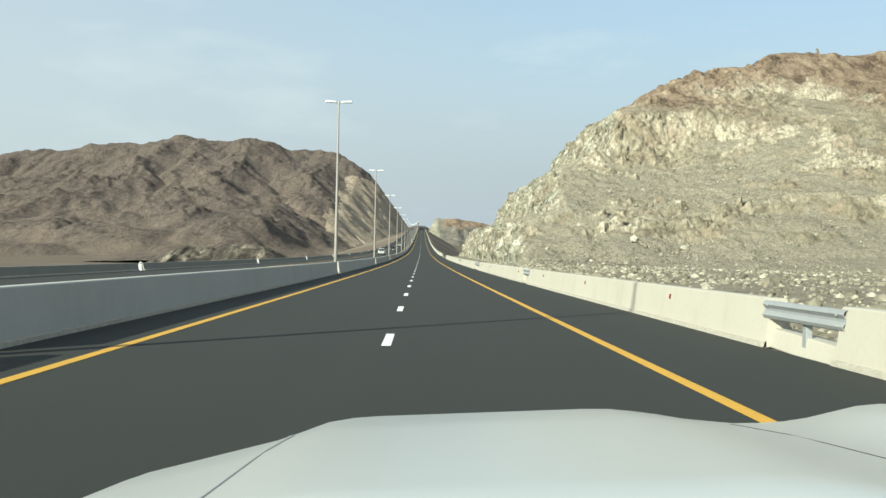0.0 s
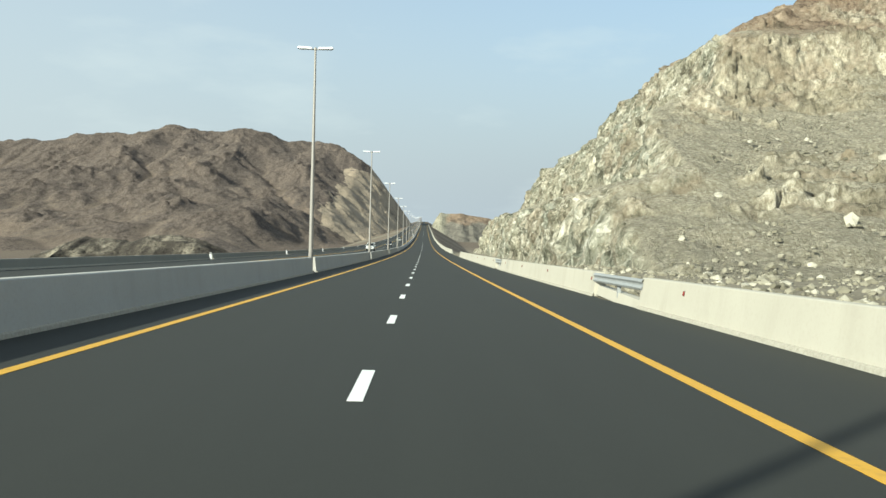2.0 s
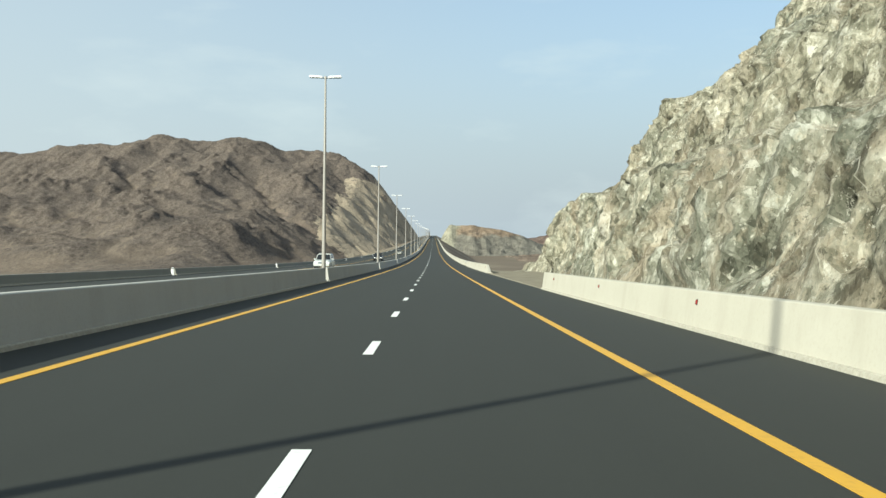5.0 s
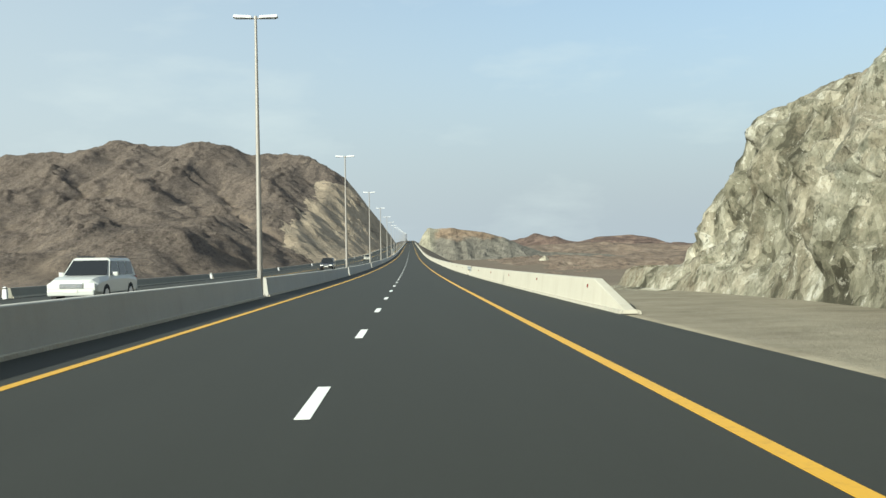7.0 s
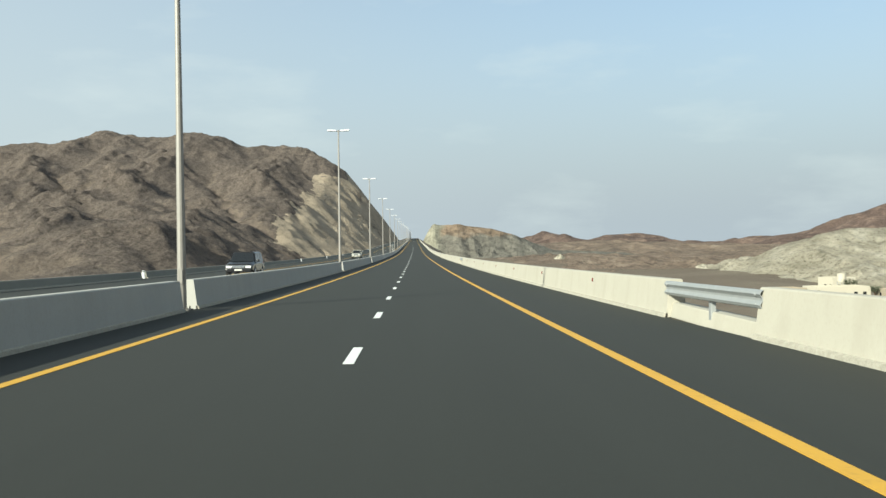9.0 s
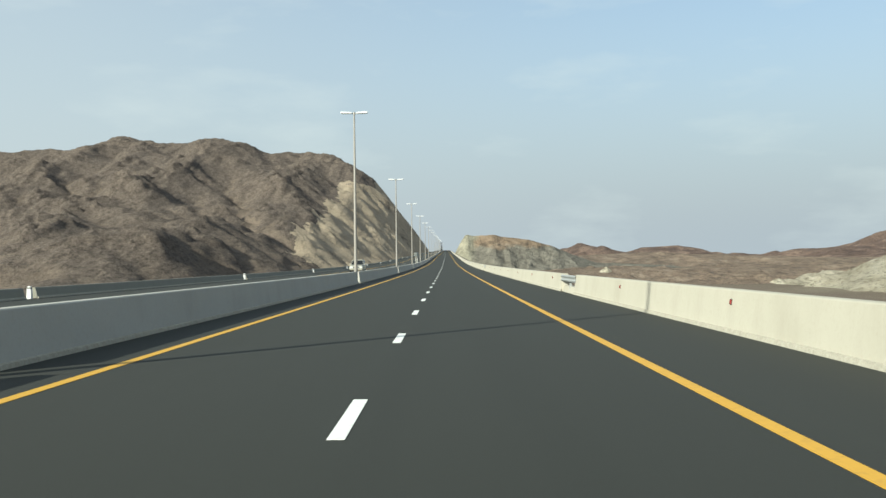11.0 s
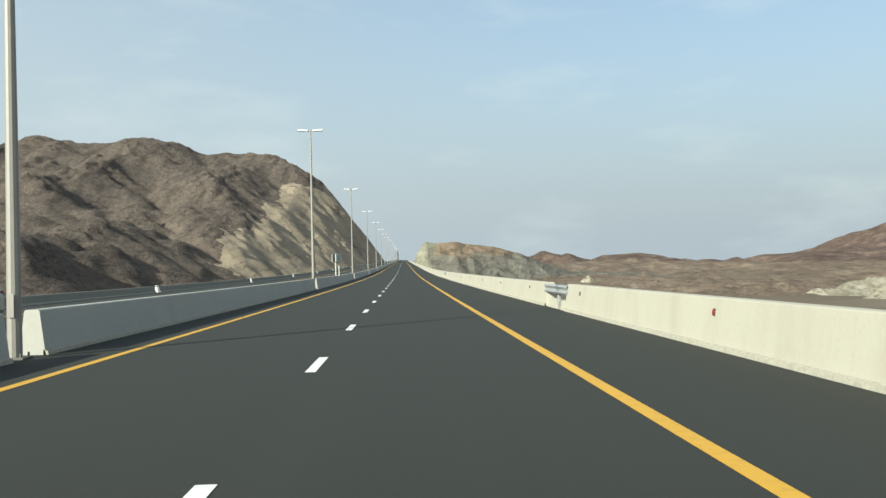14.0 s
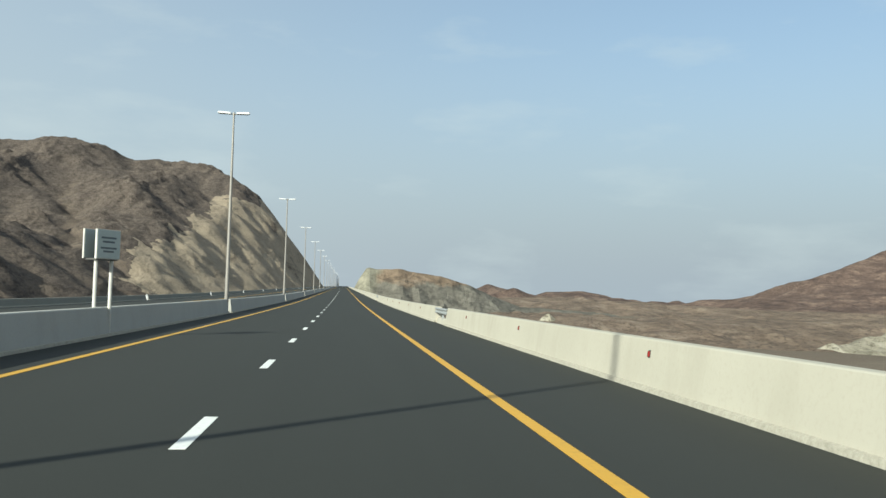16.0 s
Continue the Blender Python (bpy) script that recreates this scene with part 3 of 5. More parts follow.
def barrier(name, x, a, b, side, label, group, slope_start=0.0, material=CONCRETE, tall=0.84):
    """A cast barrier from a to b; side +1: its steeper traffic face looks to -x, -1: to +x, 0: both."""
    wide, top = 0.25, 0.13
    section = [(x - wide, 0.0), (x + wide, 0.0), (x + wide - 0.02, 0.09), (x + top + 0.01, tall - 0.02), (x + top - 0.02, tall), (x - top + 0.02, tall), (x - top - 0.01, tall - 0.02), (x - wide + 0.02, 0.09)]
    ob = tagged(new(name), label, "barrier", group)
    ys = stations(a, b, 4.0 if b - a < 120 else 12.0)
    v, f = sweep(section, ys, rz)
    if slope_start:
        ys = [a, a + slope_start] + ys[1:]
        v, f = sweep(section, sorted(set(ys)), rz)
        v = [(px, py, rz(py) + (pz - rz(py)) * (0.12 if py <= a + 0.01 else 1.0)) for px, py, pz in v]
    part("body", raw_mesh("barrier_body", v, f, material), material, ob)
    toe = []
    for sgn in (-1, 1):
        toe.append([(x + sgn * (wide - 0.05), -0.02), (x + sgn * (wide + 0.05), -0.02), (x + sgn * (wide + 0.035), 0.07), (x + sgn * (wide - 0.05), 0.10)])
    for t in toe:
        if t[1][0] < t[0][0]:
            t = t[::-1]
        v, f = sweep(t, stations(a, b, 4.0 if b - a < 120 else 12.0), rz)
        part("toe", raw_mesh("barrier_toe", v, f, TOE), TOE, ob, "rough grey mortar toe along the foot of the barrier")
    return ob


def w_beam(name, x, a, b, face, label):
    """A corrugated steel guard rail bridging a gap in a barrier, on the side face (-1: towards -x), with end posts."""
    ob = tagged(new(name), label, "guard rail", "steel rails over barrier gaps")
    prof = [(0.0, 0.80), (0.045, 0.78), (0.07, 0.73), (0.02, 0.665), (0.02, 0.625), (0.07, 0.555), (0.045, 0.505), (0.0, 0.485)]
    section = [(x + face * (d + 0.004), z) for d, z in prof] + [(x + face * (d + 0.016), z) for d, z in prof[::-1]]
    if face > 0:
        section = section[::-1]
    v, f = sweep(section, stations(a, b, 1.0), rz)
    part("rail", raw_mesh("rail", v, f, STEEL), STEEL, ob)
    mid = (a + b) / 2
    bm = bmesh.new()
    box(bm, x - face * 0.07, mid, rz(mid) + 0.36, 0.10, 0.14, 0.78, 0.008)
    part("post", bm, STEEL, ob)
    for y in (a + 0.2, b - 0.2):
        for z in (0.56, 0.72):
            bm = bmesh.new()
            tube(bm, (x + face * 0.06, y, rz(y) + z), (x + face * 0.10, y, rz(y) + z), 0.02, 0.02, 6)
            part("bolt", bm, STEEL, ob)
    return ob


RIGHT_GAPS = [(-12.0, -9.5), (29.8, 32.4), (66.7, 69.1), (109.4, 115.9), (153.4, 158.4), (232.0, 277.5), (336.3, 341.5), (427.9, 432.4), (518.3, 522.4), (600.5, 605.5), (689, 694), (778, 783), (868, 873), (960, 965), (1100, 1105)]
edge = ROAD_START
for a, b in RIGHT_GAPS + [(1500.0, 0)]:
    barrier("concrete_barrier", RIGHT_X + 0.22, edge, a, 1, "cream sunlit cast concrete barrier along the hard shoulder", "barriers along the shoulder", 5.4 if edge == 277.5 else 0)
    if b and b - a < 10:
        w_beam("guard_rail", RIGHT_X + 0.085, a - 0.18, b + 0.18, -1, "galvanised steel guard rail bridging a gap in the concrete barrier")
        bm = bmesh.new()
        box(bm, RIGHT_X + 0.30, (a + b) / 2, rz((a + b) / 2) + 0.12, 0.46, b - a + 0.04, 0.32, 0.02, (0.7, 1.0))
        tagged(part("barrier_sill", bm, CONCRETE, None), "low cream concrete sill in a gap of the barrier", "sill", "low sills in barrier gaps")
    edge = b
edge = ROAD_START
for y in LAMP_Y:
    if y - 0.75 > edge:
        barrier("median_barrier", MEDIAN_X, edge, y - 0.75, 0, "grey shaded concrete median barrier between lamp posts", "median barriers between lamp posts", material=SHADED_CONCRETE)
    edge = y + 0.75
FAR_GAPS = [78.35 - 44.0, 78.35, 121.8] + [121.8 + 44.1 * k for k in range(1, 24)]
edge = ROAD_START
for y in FAR_GAPS:
    barrier("far_barrier", FAR_X - 0.2, edge, y - 0.9, -1, "shade-darkened concrete barrier along the far side of the opposite carriageway", "barriers of the opposite carriageway", material=FAR_CONCRETE, tall=0.50)
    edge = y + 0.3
barrier("far_barrier", FAR_X - 0.2, edge, 1500, -1, "shade-darkened concrete barrier along the far side of the opposite carriageway", "barriers of the opposite carriageway", material=FAR_CONCRETE, tall=0.50)
marker = tagged(new("marker_post"), "small white marker post in a gap of the far barrier", "marker post", "white marker posts beyond the carriageway")
bm = bmesh.new()
box(bm, 0, 0, 0.24, 0.24, 0.20, 0.56, 0.02, (0.82, 0.82))
part("post", bm, LAMP_HEAD, marker)
bm = bmesh.new()
box(bm, 0, 0, 0.545, 0.18, 0.15, 0.05, 0.01)
part("band", bm, BLACK, marker, "dark band under the cap")
bm = bmesh.new()
box(bm, 0, 0, 0.60, 0.15, 0.13, 0.06, 0.015)
part("cap", bm, LAMP_HEAD, marker)
for n, y in enumerate(FAR_GAPS):
    m = pose(FAR_X - 0.05, y - 0.3, rz(y - 0.3) - 0.06)
    if n:
        copy_thing(marker, m)
    else:
        marker.matrix_world = m


# ---- street lamps in the median ----
def street_lamp(y):
    ob = tagged(new("street_lamp"), "tall tapered grey steel street lamp with two flat heads", "street lamp", "street lamps along the median")
    bm = bmesh.new()
    box(bm, 0, 0, 0.02, 0.46, 0.46, 0.04, 0.006)
    part("base_plate", bm, DARK_STEEL, ob)
    for sx in (-0.17, 0.17):
        for sy in (-0.17, 0.17):
            bm = bmesh.new()
            tube(bm, (sx, sy, 0.03), (sx, sy, 0.11), 0.02, 0.02, 6)
            part("bolt", bm, DARK_STEEL, ob)
    bm = bmesh.new()
    tube(bm, (0, 0, 0.04), (0, 0, 12.15), 0.130, 0.054, 12)
    part("pole", bm, POLE, ob)
    bm = bmesh.new()
    box(bm, 0.0, -0.143, 0.95, 0.11, 0.012, 0.42, 0.004)
    part("service_hatch", bm, POLE, ob)
    bm = bmesh.new()
    tube(bm, (-0.16, 0, 12.12), (0.16, 0, 12.12), 0.035, 0.035, 8)
    tube(bm, (0, 0, 12.08), (0, 0, 12.22), 0.075, 0.07, 8)
    part("cross_arm", bm, POLE, ob)
    for s in (-1, 1):
        bm = bmesh.new()
        box(bm, s * 0.56, 0, 12.17, 0.82, 0.32, 0.13, 0.035, (0.93, 0.7))
        for v in bm.verts:
            v.co.z += 0.055 * (abs(v.co.x) - 0.15)
        head = part("lamp_head", bm, LAMP_HEAD, ob)
        bm = bmesh.new()
        box(bm, s * 0.60, 0, 12.125, 0.56, 0.24, 0.03, 0.01)
        part("lens", bm, LAMP_GLASS, head)
    ob.matrix_world = pose(MEDIAN_X, y, rz(y))
    return ob


first_lamp = street_lamp(LAMP_Y[0])
for y in LAMP_Y[1:]:
    copy_thing(first_lamp, pose(MEDIAN_X, y, rz(y)))

# ---- red reflectors on the shoulder barrier ----
reflector = tagged(new("reflector"), "small red plastic reflector screwed to the barrier face", "reflector", "red reflectors along the barrier")
bm = bmesh.new()
box(bm, 0, 0, 0, 0.025, 0.065, 0.095, 0.006)
part("housing", bm, RED, reflector)
bm = bmesh.new()
box(bm, 0.016, 0, 0, 0.014, 0.09, 0.125, 0.003)
part("back_plate", bm, BLACK, reflector)
spots = [49.66 + 11.15 * k for k in range(-5, 17)] + [282.2 + 11.3 * k for k in range(0, 13)] + [447.7 + 11.4 * k for k in range(-1, 7)] + [526.6 + 11.13 * k for k in range(0, 30)]
spots = [y for y in spots if not any(a - 0.5 < y < b + 0.5 for a, b in RIGHT_GAPS)]
for n, y in enumerate(spots):
    m = pose(RIGHT_X + 0.035, y, rz(y) + 0.60, 0, 8, 0)
    if n:
        copy_thing(reflector, m)
    else:
        reflector.matrix_world = m


# ---- the cut hill beside the road ----
def hill_foot(y):
    return 11.6 - 0.5 * smooth_step(286, 300, y) + 2.0 * smooth_step(195, 150, y) + 0.6 * fbm(y * 0.11, 0.3, 0, 3, 21)


# the cut face: three blasted walls with sloping benches between them, then the natural brow
FACE_S = np.array([-6, 0, 1.2, 2.8, 4.0, 9.8, 11.1, 12.4, 14.6, 16.2, 25.4, 27.4, 29.6, 32.0, 37.0, 41.5, 49, 57, 69, 76, 80, 95, 112, 150, 195, 260.0])
FACE_H = np.array([-0.9, 0, 3.2, 6.6, 7.6, 9.7, 12.6, 15.6, 18.6, 19.8, 23.9, 28.6, 32.6, 34.6, 37.2, 42.2, 47.6, 51.6, 56.4, 56.4, 59.2, 62.6, 63.4, 61, 46, 0.0])
BENCH_S = np.array([3.4, 4.4, 9.5, 10.1, 15.0, 16.6, 24.9, 25.6, 31.0, 32.5, 36.6, 38.0])
BENCH = np.array([0, 1, 1, 0, 0, 1, 1, 0, 0, 1, 1, 0.0])


def face_s(x, y):
    """Distance behind the foot of the cut, wavering along the road."""
    s = x - hill_foot(y)
    return s + smooth_step(1, 6, s) * 1.5 * fbm(x * 0.04, y * 0.045, 0, 3, 22)


def hill_height(x, y, sides=False):
    """Height over the road of the blasted hill: a benched cut face to the road, a stony slope to the south, an end in the north."""
    s = face_s(x, y)
    cut = np.interp(s, FACE_S, FACE_H) * (1 - 0.0012 * np.clip(292 - y, 0, None) * smooth_step(30, 55, s)) - 1.5 * smooth_step(31, 44, s) + smooth_step(42, 60, s) * 2.4 * fbm(x * 0.05, y * 0.05, 0, 4, 31)
    t = np.clip(y - 139, 0, None)
    south = 0.28 * t + 0.0013 * t * t + 1.5 + 0.05 * (x - 50) + 3.0 * fbm(x * 0.03, y * 0.03, 0, 5, 33)
    shift = 8.0 * fbm(x * 0.016, y * 0.016, 0, 3, 38)
    ledge = np.interp(south + shift, [-20, 0, 5, 8.0, 10.5, 18, 24, 28.0, 30.5, 40, 50, 90], [-20, 0, 3.8, 6.6, 13, 18, 21.5, 26.5, 33.5, 39, 48, 90]) - shift
    south = south + (ledge - south) * smooth_step(-0.25, 0.3, fbm(x * 0.035, y * 0.035, 0, 3, 34))
    south = np.where(y < 139, 0.09 * (y - 139) + 0.8 + np.clip(south, 0, 1.2) * smooth_step(120, 139, y), np.maximum(south, 0.8))
    rough = 2.0 * fbm(y * 0.08, x * 0.08, 0, 3, 35)
    north = np.minimum(2.4 * (305 + 0.12 * (x - 11) - y) + rough, np.maximum(6.6 + 0.40 * (x - 13) + 2.4 * (293.5 - y) + rough, 1.0))
    k = 0.35
    if sides:
        return south - np.minimum(cut, north)
    stack = np.stack([cut, south, north])
    return -k * np.log(np.exp(-(stack - stack.min(0)) / k).sum(0)) + stack.min(0)


def spaced(*stretches):
    """Stations over stretches (from, to, step)."""
    return np.concatenate([np.arange(a, b - 1e-6, d) for a, b, d in stretches])


hu = spaced((-3, 0, 0.3), (0, 4.0, 0.13), (4.0, 9.6, 0.28), (9.6, 15.0, 0.16), (15.0, 24.0, 0.36), (24.0, 31, 0.18), (31, 42, 0.30), (42, 75, 0.6), (75, 182, 2.0), (182, 290, 4.0))
hy = spaced((95, 160, 0.6), (160, 309, 0.25), (309, 450, 3.0))
HU, HY = np.meshgrid(hu, hy)
HX = hill_foot(HY) + HU
HH = hill_height(HX, HY)
HZ = np.maximum(road_z(HY) + HH, ground_z(HX, HY) - 1.2)
on = smooth_step(0.1, 1.6, HH)
HS = face_s(HX, HY)
ragged = fbm(HX * 0.15, HY * 0.15, HZ * 0.1, 3, 46)
cutting = smooth_step(-2.0, 2.5, hill_height(HX, HY, True) + 2.5 * ragged) * smooth_step(50, 40, HS + 5 * ragged)
cutting = np.maximum(cutting, smooth_step(165, 185, HY) * smooth_step(26, 20, HX) * smooth_step(3.5, 2.0, HH))
bench = np.interp(HS + 0.8 * ragged, BENCH_S, BENCH) * cutting * smooth_step(303, 297, HY)
steep = on * cutting * (1 - 0.85 * bench)
# joints lean back along the road
lean_y, lean_z = 0.89 * HY + 0.45 * HZ, 0.89 * HZ - 0.45 * HY
cell = facets(HX * 0.35, lean_y * 0.30, lean_z * 0.20, 41)[0]
cell2 = facets(HX * 0.9, lean_y * 0.75, lean_z * 0.42, 47)[0]
rag = fbm(HX * 0.7, lean_y * 0.55, lean_z * 0.35, 4, 59, 0.62)
keen = ridged(HX * 0.4, lean_y * 0.42, lean_z * 0.14, 4, 44, 0.6) - 0.62
grove = ridged(HX * 0.15, lean_y * 0.16, lean_z * 0.05, 3, 48, 0.5) - 0.62
bulge = (cell - 0.5) * 1.3 + (cell2 - 0.5) * 0.9 + rag * 0.6 + keen * 1.2 + grove * 1.6 + fbm(HX * 0.12, HY * 0.12, HZ * 0.12, 4, 51) * 1.4
grade = np.hypot(hill_height(HX + 0.6, HY) - HH, hill_height(HX, HY + 0.6) - HH) / 0.6
wob = fbm(HX * 0.05, HY * 0.05, 0, 5, 58, 0.6)
torn = fbm(HX * 0.35, HY * 0.35, HZ * 0.35, 4, 57, 0.6)
crag = smooth_step(0.26, 0.70, grade + 0.7 * wob + 0.35 * torn) * smooth_step(2.5, 6, HH) * smooth_step(-0.20, 0.08, fbm(HX * 0.028, HY * 0.028, HZ * 0.03, 4, 52) + 0.25 * torn + 0.16 * smooth_step(48, 75, HX)) * (1 - bench)
brow = smooth_step(34, 50, HH)
lump = fbm(HX * 0.35, HY * 0.35, 0, 4, 53) * 0.5 + (cell2 - 0.5) * 0.2 + wob * (1.0 + 1.2 * brow) * (1 - 0.7 * bench) + crag * ((cell2 - 0.4) * 0.7 + (cell - 0.5) * 1.0 + torn * 1.2 + keen * 0.5) + brow * 2.2 * (ridged(HX * 0.06, HY * 0.06, HZ * 0.05, 5, 45, 0.6) - 0.62)
HXd = HX - steep * bulge * 0.85
HZd = HZ + on * (steep * bulge * 0.25 + (1 - steep) * lump)
HYd = HY + on * (steep * (rag * 0.5) - (1 - steep) * crag * ((cell2 - 0.5) * 0.7 + torn * 0.9 + keen * 0.3))
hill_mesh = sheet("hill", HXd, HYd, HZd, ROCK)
strewn = np.maximum((1 - crag) * smooth_step(1.3, 0.7, grade + 0.3 * wob) * (1 - steep), bench)
vein = steep * 0.5 * smooth_step(0.0, 0.4, fbm(HX * 0.1, lean_y * 0.12, lean_z * 0.08, 4, 54))
for name, values in (("cutting", cutting), ("outcrop", (1 - steep) * crag * smooth_step(-0.32, 0.12, fbm(HX * 0.04, HY * 0.04, HZ * 0.05, 4, 56)) + vein), ("face", steep * smooth_step(9, 5, HH) * smooth_step(250, 235, HY)), ("scree", strewn), ("brown", smooth_step(26, 46, HH + 14 * wob + 14 * fbm(HX * 0.022, HY * 0.022, 0, 3, 55) + 0.12 * (HX - 60) - 7 * crag))):
    at = hill_mesh.attributes.new(name, "FLOAT", "POINT")
    at.data.foreach_set("value", np.clip(values, 0, 1).astype(np.float32).ravel())
hill = tagged(new("hill", hill_mesh), "blasted pale grey-green rock hill with benches and a brown summit", "hill", kind="structure")


# ---- the mountain across the road ----
RIDGE_X = np.array([-1500, -1100, -900, -760, -668, -612, -560, -515, -437, -372, -330, -271, -225, -195, -164, -130, -98, -60, -28, 0.0])
RIDGE_Y = np.array([1700, 1560, 1500, 1450, 1440, 1440, 1440, 1440, 1450, 1457, 1470, 1489, 1510, 1530, 1546, 1500, 1441, 1450, 1460, 1470.0])
RIDGE_Z = np.array([80, 95, 88, 82, 92, 105, 103, 115, 121, 135, 127, 138, 124, 119, 127, 108, 92, 60, 15, -25.0])


def mountain_base(x, y):
    """The mountain's smooth mass: its crest line, its front falling to the plain, and how far down the front a place lies."""
    yr, zr = np.interp(x, RIDGE_X, RIDGE_Y), np.interp(x, RIDGE_X, RIDGE_Z)
    foot_y = 690 + 40 * np.sin(x * 0.012 + 1.0) + np.clip(x + 140, 0, None) * 3.5
    t = np.clip((yr - y) / (yr - foot_y), -1.2, 1.15)
    up = np.clip(1 - t, 0, 1)
    front = -28.0 + (zr + 28.0) * (0.30 * up + 0.70 * up**1.6)
    return np.where(y < yr, front, zr - 0.32 * (y - yr)), t, up


def carved(z, cell, rounds, rate):
    """Runs water over a grid of heights: valleys cut by their catchment. Gives the heights and each place's catchment."""
    r, c = z.shape
    at = np.arange(r * c).reshape(r, c)
    moves = [(i, j) for i in (-1, 0, 1) for j in (-1, 0, 1) if i or j]
    for _ in range(rounds):
        big, idx = np.pad(z, 1, constant_values=1e9), np.pad(at, 1)
        fall = np.stack([(z - big[1 + i:r + 1 + i, 1 + j:c + 1 + j]) / math.hypot(i, j) for i, j in moves])
        best = fall.argmax(0)
        near = np.stack([idx[1 + i:r + 1 + i, 1 + j:c + 1 + j] for i, j in moves])
        to = np.where(fall.max(0) > 0, np.take_along_axis(near, best[None], 0)[0], at).ravel().tolist()
        order = np.argsort(z, axis=None)[::-1].tolist()
        area = [1.0] * (r * c)
        for i in order:
            if to[i] != i:
                area[to[i]] += area[i]
        h = z.ravel().tolist()
        pull = (rate * np.sqrt(np.array(area)) / cell).tolist()
        for i in reversed(order):
            h[i] = (h[i] + pull[i] * h[to[i]]) / (1 + pull[i])
        z = np.array(h).reshape(r, c)
        side = np.pad(z, 1, mode="edge")
        z = z + 0.06 * (side[:-2, 1:-1] + side[2:, 1:-1] + side[1:-1, :-2] + side[1:-1, 2:] - 4 * z)
    return z, np.array(area).reshape(r, c)


def sampled(grid, x0, y0, cell, x, y):
    """Values of a grid at places between its points."""
    u, v = np.clip((x - x0) / cell, 0, grid.shape[1] - 1.001), np.clip((y - y0) / cell, 0, grid.shape[0] - 1.001)
    i, j = np.floor(v).astype(int), np.floor(u).astype(int)
    fy, fx = v - i, u - j
    return (grid[i, j] * (1 - fx) + grid[i, j + 1] * fx) * (1 - fy) + (grid[i + 1, j] * (1 - fx) + grid[i + 1, j + 1] * fx) * fy


CELL = 6.0
ex, ey = np.arange(-1010, -6, CELL), np.arange(600, 1700, CELL)
EX, EY = np.meshgrid(ex, ey)
mass, mt, mup = mountain_base(EX, EY)
knobs = 46 * (ridged(EX * 0.0068 + 0.3, EY * 0.0046, 0, 4, 63, 0.55) - 0.66) * np.clip(4 * mt * (1 - mt), 0, 1) ** 0.7
knobs = knobs + 22 * (ridged(EX * 0.011, EY * 0.009, 0, 3, 65, 0.5) - 0.6) * smooth_step(1.12, 0.9, mt) * smooth_step(0.35, 0.75, mt)
flow, basin = carved(mass + knobs + 9 * fbm(EX * 0.016, EY * 0.016, 0, 4, 64) * smooth_step(1.1, 0.9, mt), CELL, 16, 0.17)
# the crest keeps its own line
lost = mass - flow
ridge_row = np.clip(((np.interp(ex, RIDGE_X, RIDGE_Y) - ey[0]) / CELL).astype(int), 1, len(ey) - 2)
drop = np.array([lost[k - 1:k + 2, n].mean() for n, k in enumerate(ridge_row)])
drop = np.convolve(np.pad(drop, 6, mode="edge"), np.ones(13) / 13, "valid")
flow = flow + drop[None] * np.clip(mup, 0, 1) ** 1.5
soft = np.pad(flow, 3, mode="edge")
soft = sum(soft[3 + i:3 + i + flow.shape[0], 3 + j:3 + j + flow.shape[1]] for i in (-3, 0, 3) for j in (-3, 0, 3)) / 9
proud = flow - soft


def mountain_z(x, y):
    base, t, up = mountain_base(x, y)
    inside = smooth_step(-1000, -930, x) * smooth_step(1690, 1600, y)
    z = base + (sampled(flow, ex[0], ey[0], CELL, x, y) - base) * inside
    warp2 = 14 * fbm(x * 0.02, y * 0.02, 0, 3, 62)
    mid = np.clip(4 * t * (1 - t), 0, 1) ** 0.7 * smooth_step(1.05, 0.75, t)
    crag = smooth_step(-1.0, 3.0, sampled(proud, ex[0], ey[0], CELL, x, y) + 2.0 * fbm(x * 0.03, y * 0.03, 0, 4, 75))
    small = ridged((x - warp2) * 0.05, (y + warp2) * 0.030, 0, 5, 67, 0.62) - 0.62
    blocks = facets(x * 0.14, y * 0.09, 0, 77)[0] - 0.5
    lumps = ridged((x + warp2) * 0.022, (y - warp2) * 0.016, 0, 3, 69, 0.55) - 0.64
    z = z + 6.0 * lumps * (0.2 + mid) + crag * (7.5 * small + 2.6 * blocks) * (0.35 + mid) + 1.6 * small * (0.3 + mid) + 2.4 * fbm(x * 0.045, y * 0.045, 0, 4, 71) * smooth_step(1.1, 0.8, t)
    z = z + 7.0 * (ridged(x * 0.05, y * 0.05, 0, 4, 79, 0.6) - 0.66) * smooth_step(0.22, 0.0, np.abs(t))
    # the flank beside the road is dug smoother, with low steps
    flank = smooth_step(-150, -100, x) * smooth_step(1.02, 0.85, t) * smooth_step(110, 70, z)
    z = z + flank * (0.75 * (base - 4.0 - z) + 2.2 * (facets(x * 0.05, y * 0.03, 0, 81)[0] - 0.5) + 1.6 * small)
    # the road's own cut through the mountain's flank
    cut = road_z(y) + np.clip(-20 - x, -3, None) * 1.36 + 2.5 * fbm(x * 0.05, y * 0.05, 0, 4, 73)
    return np.minimum(z, cut), crag


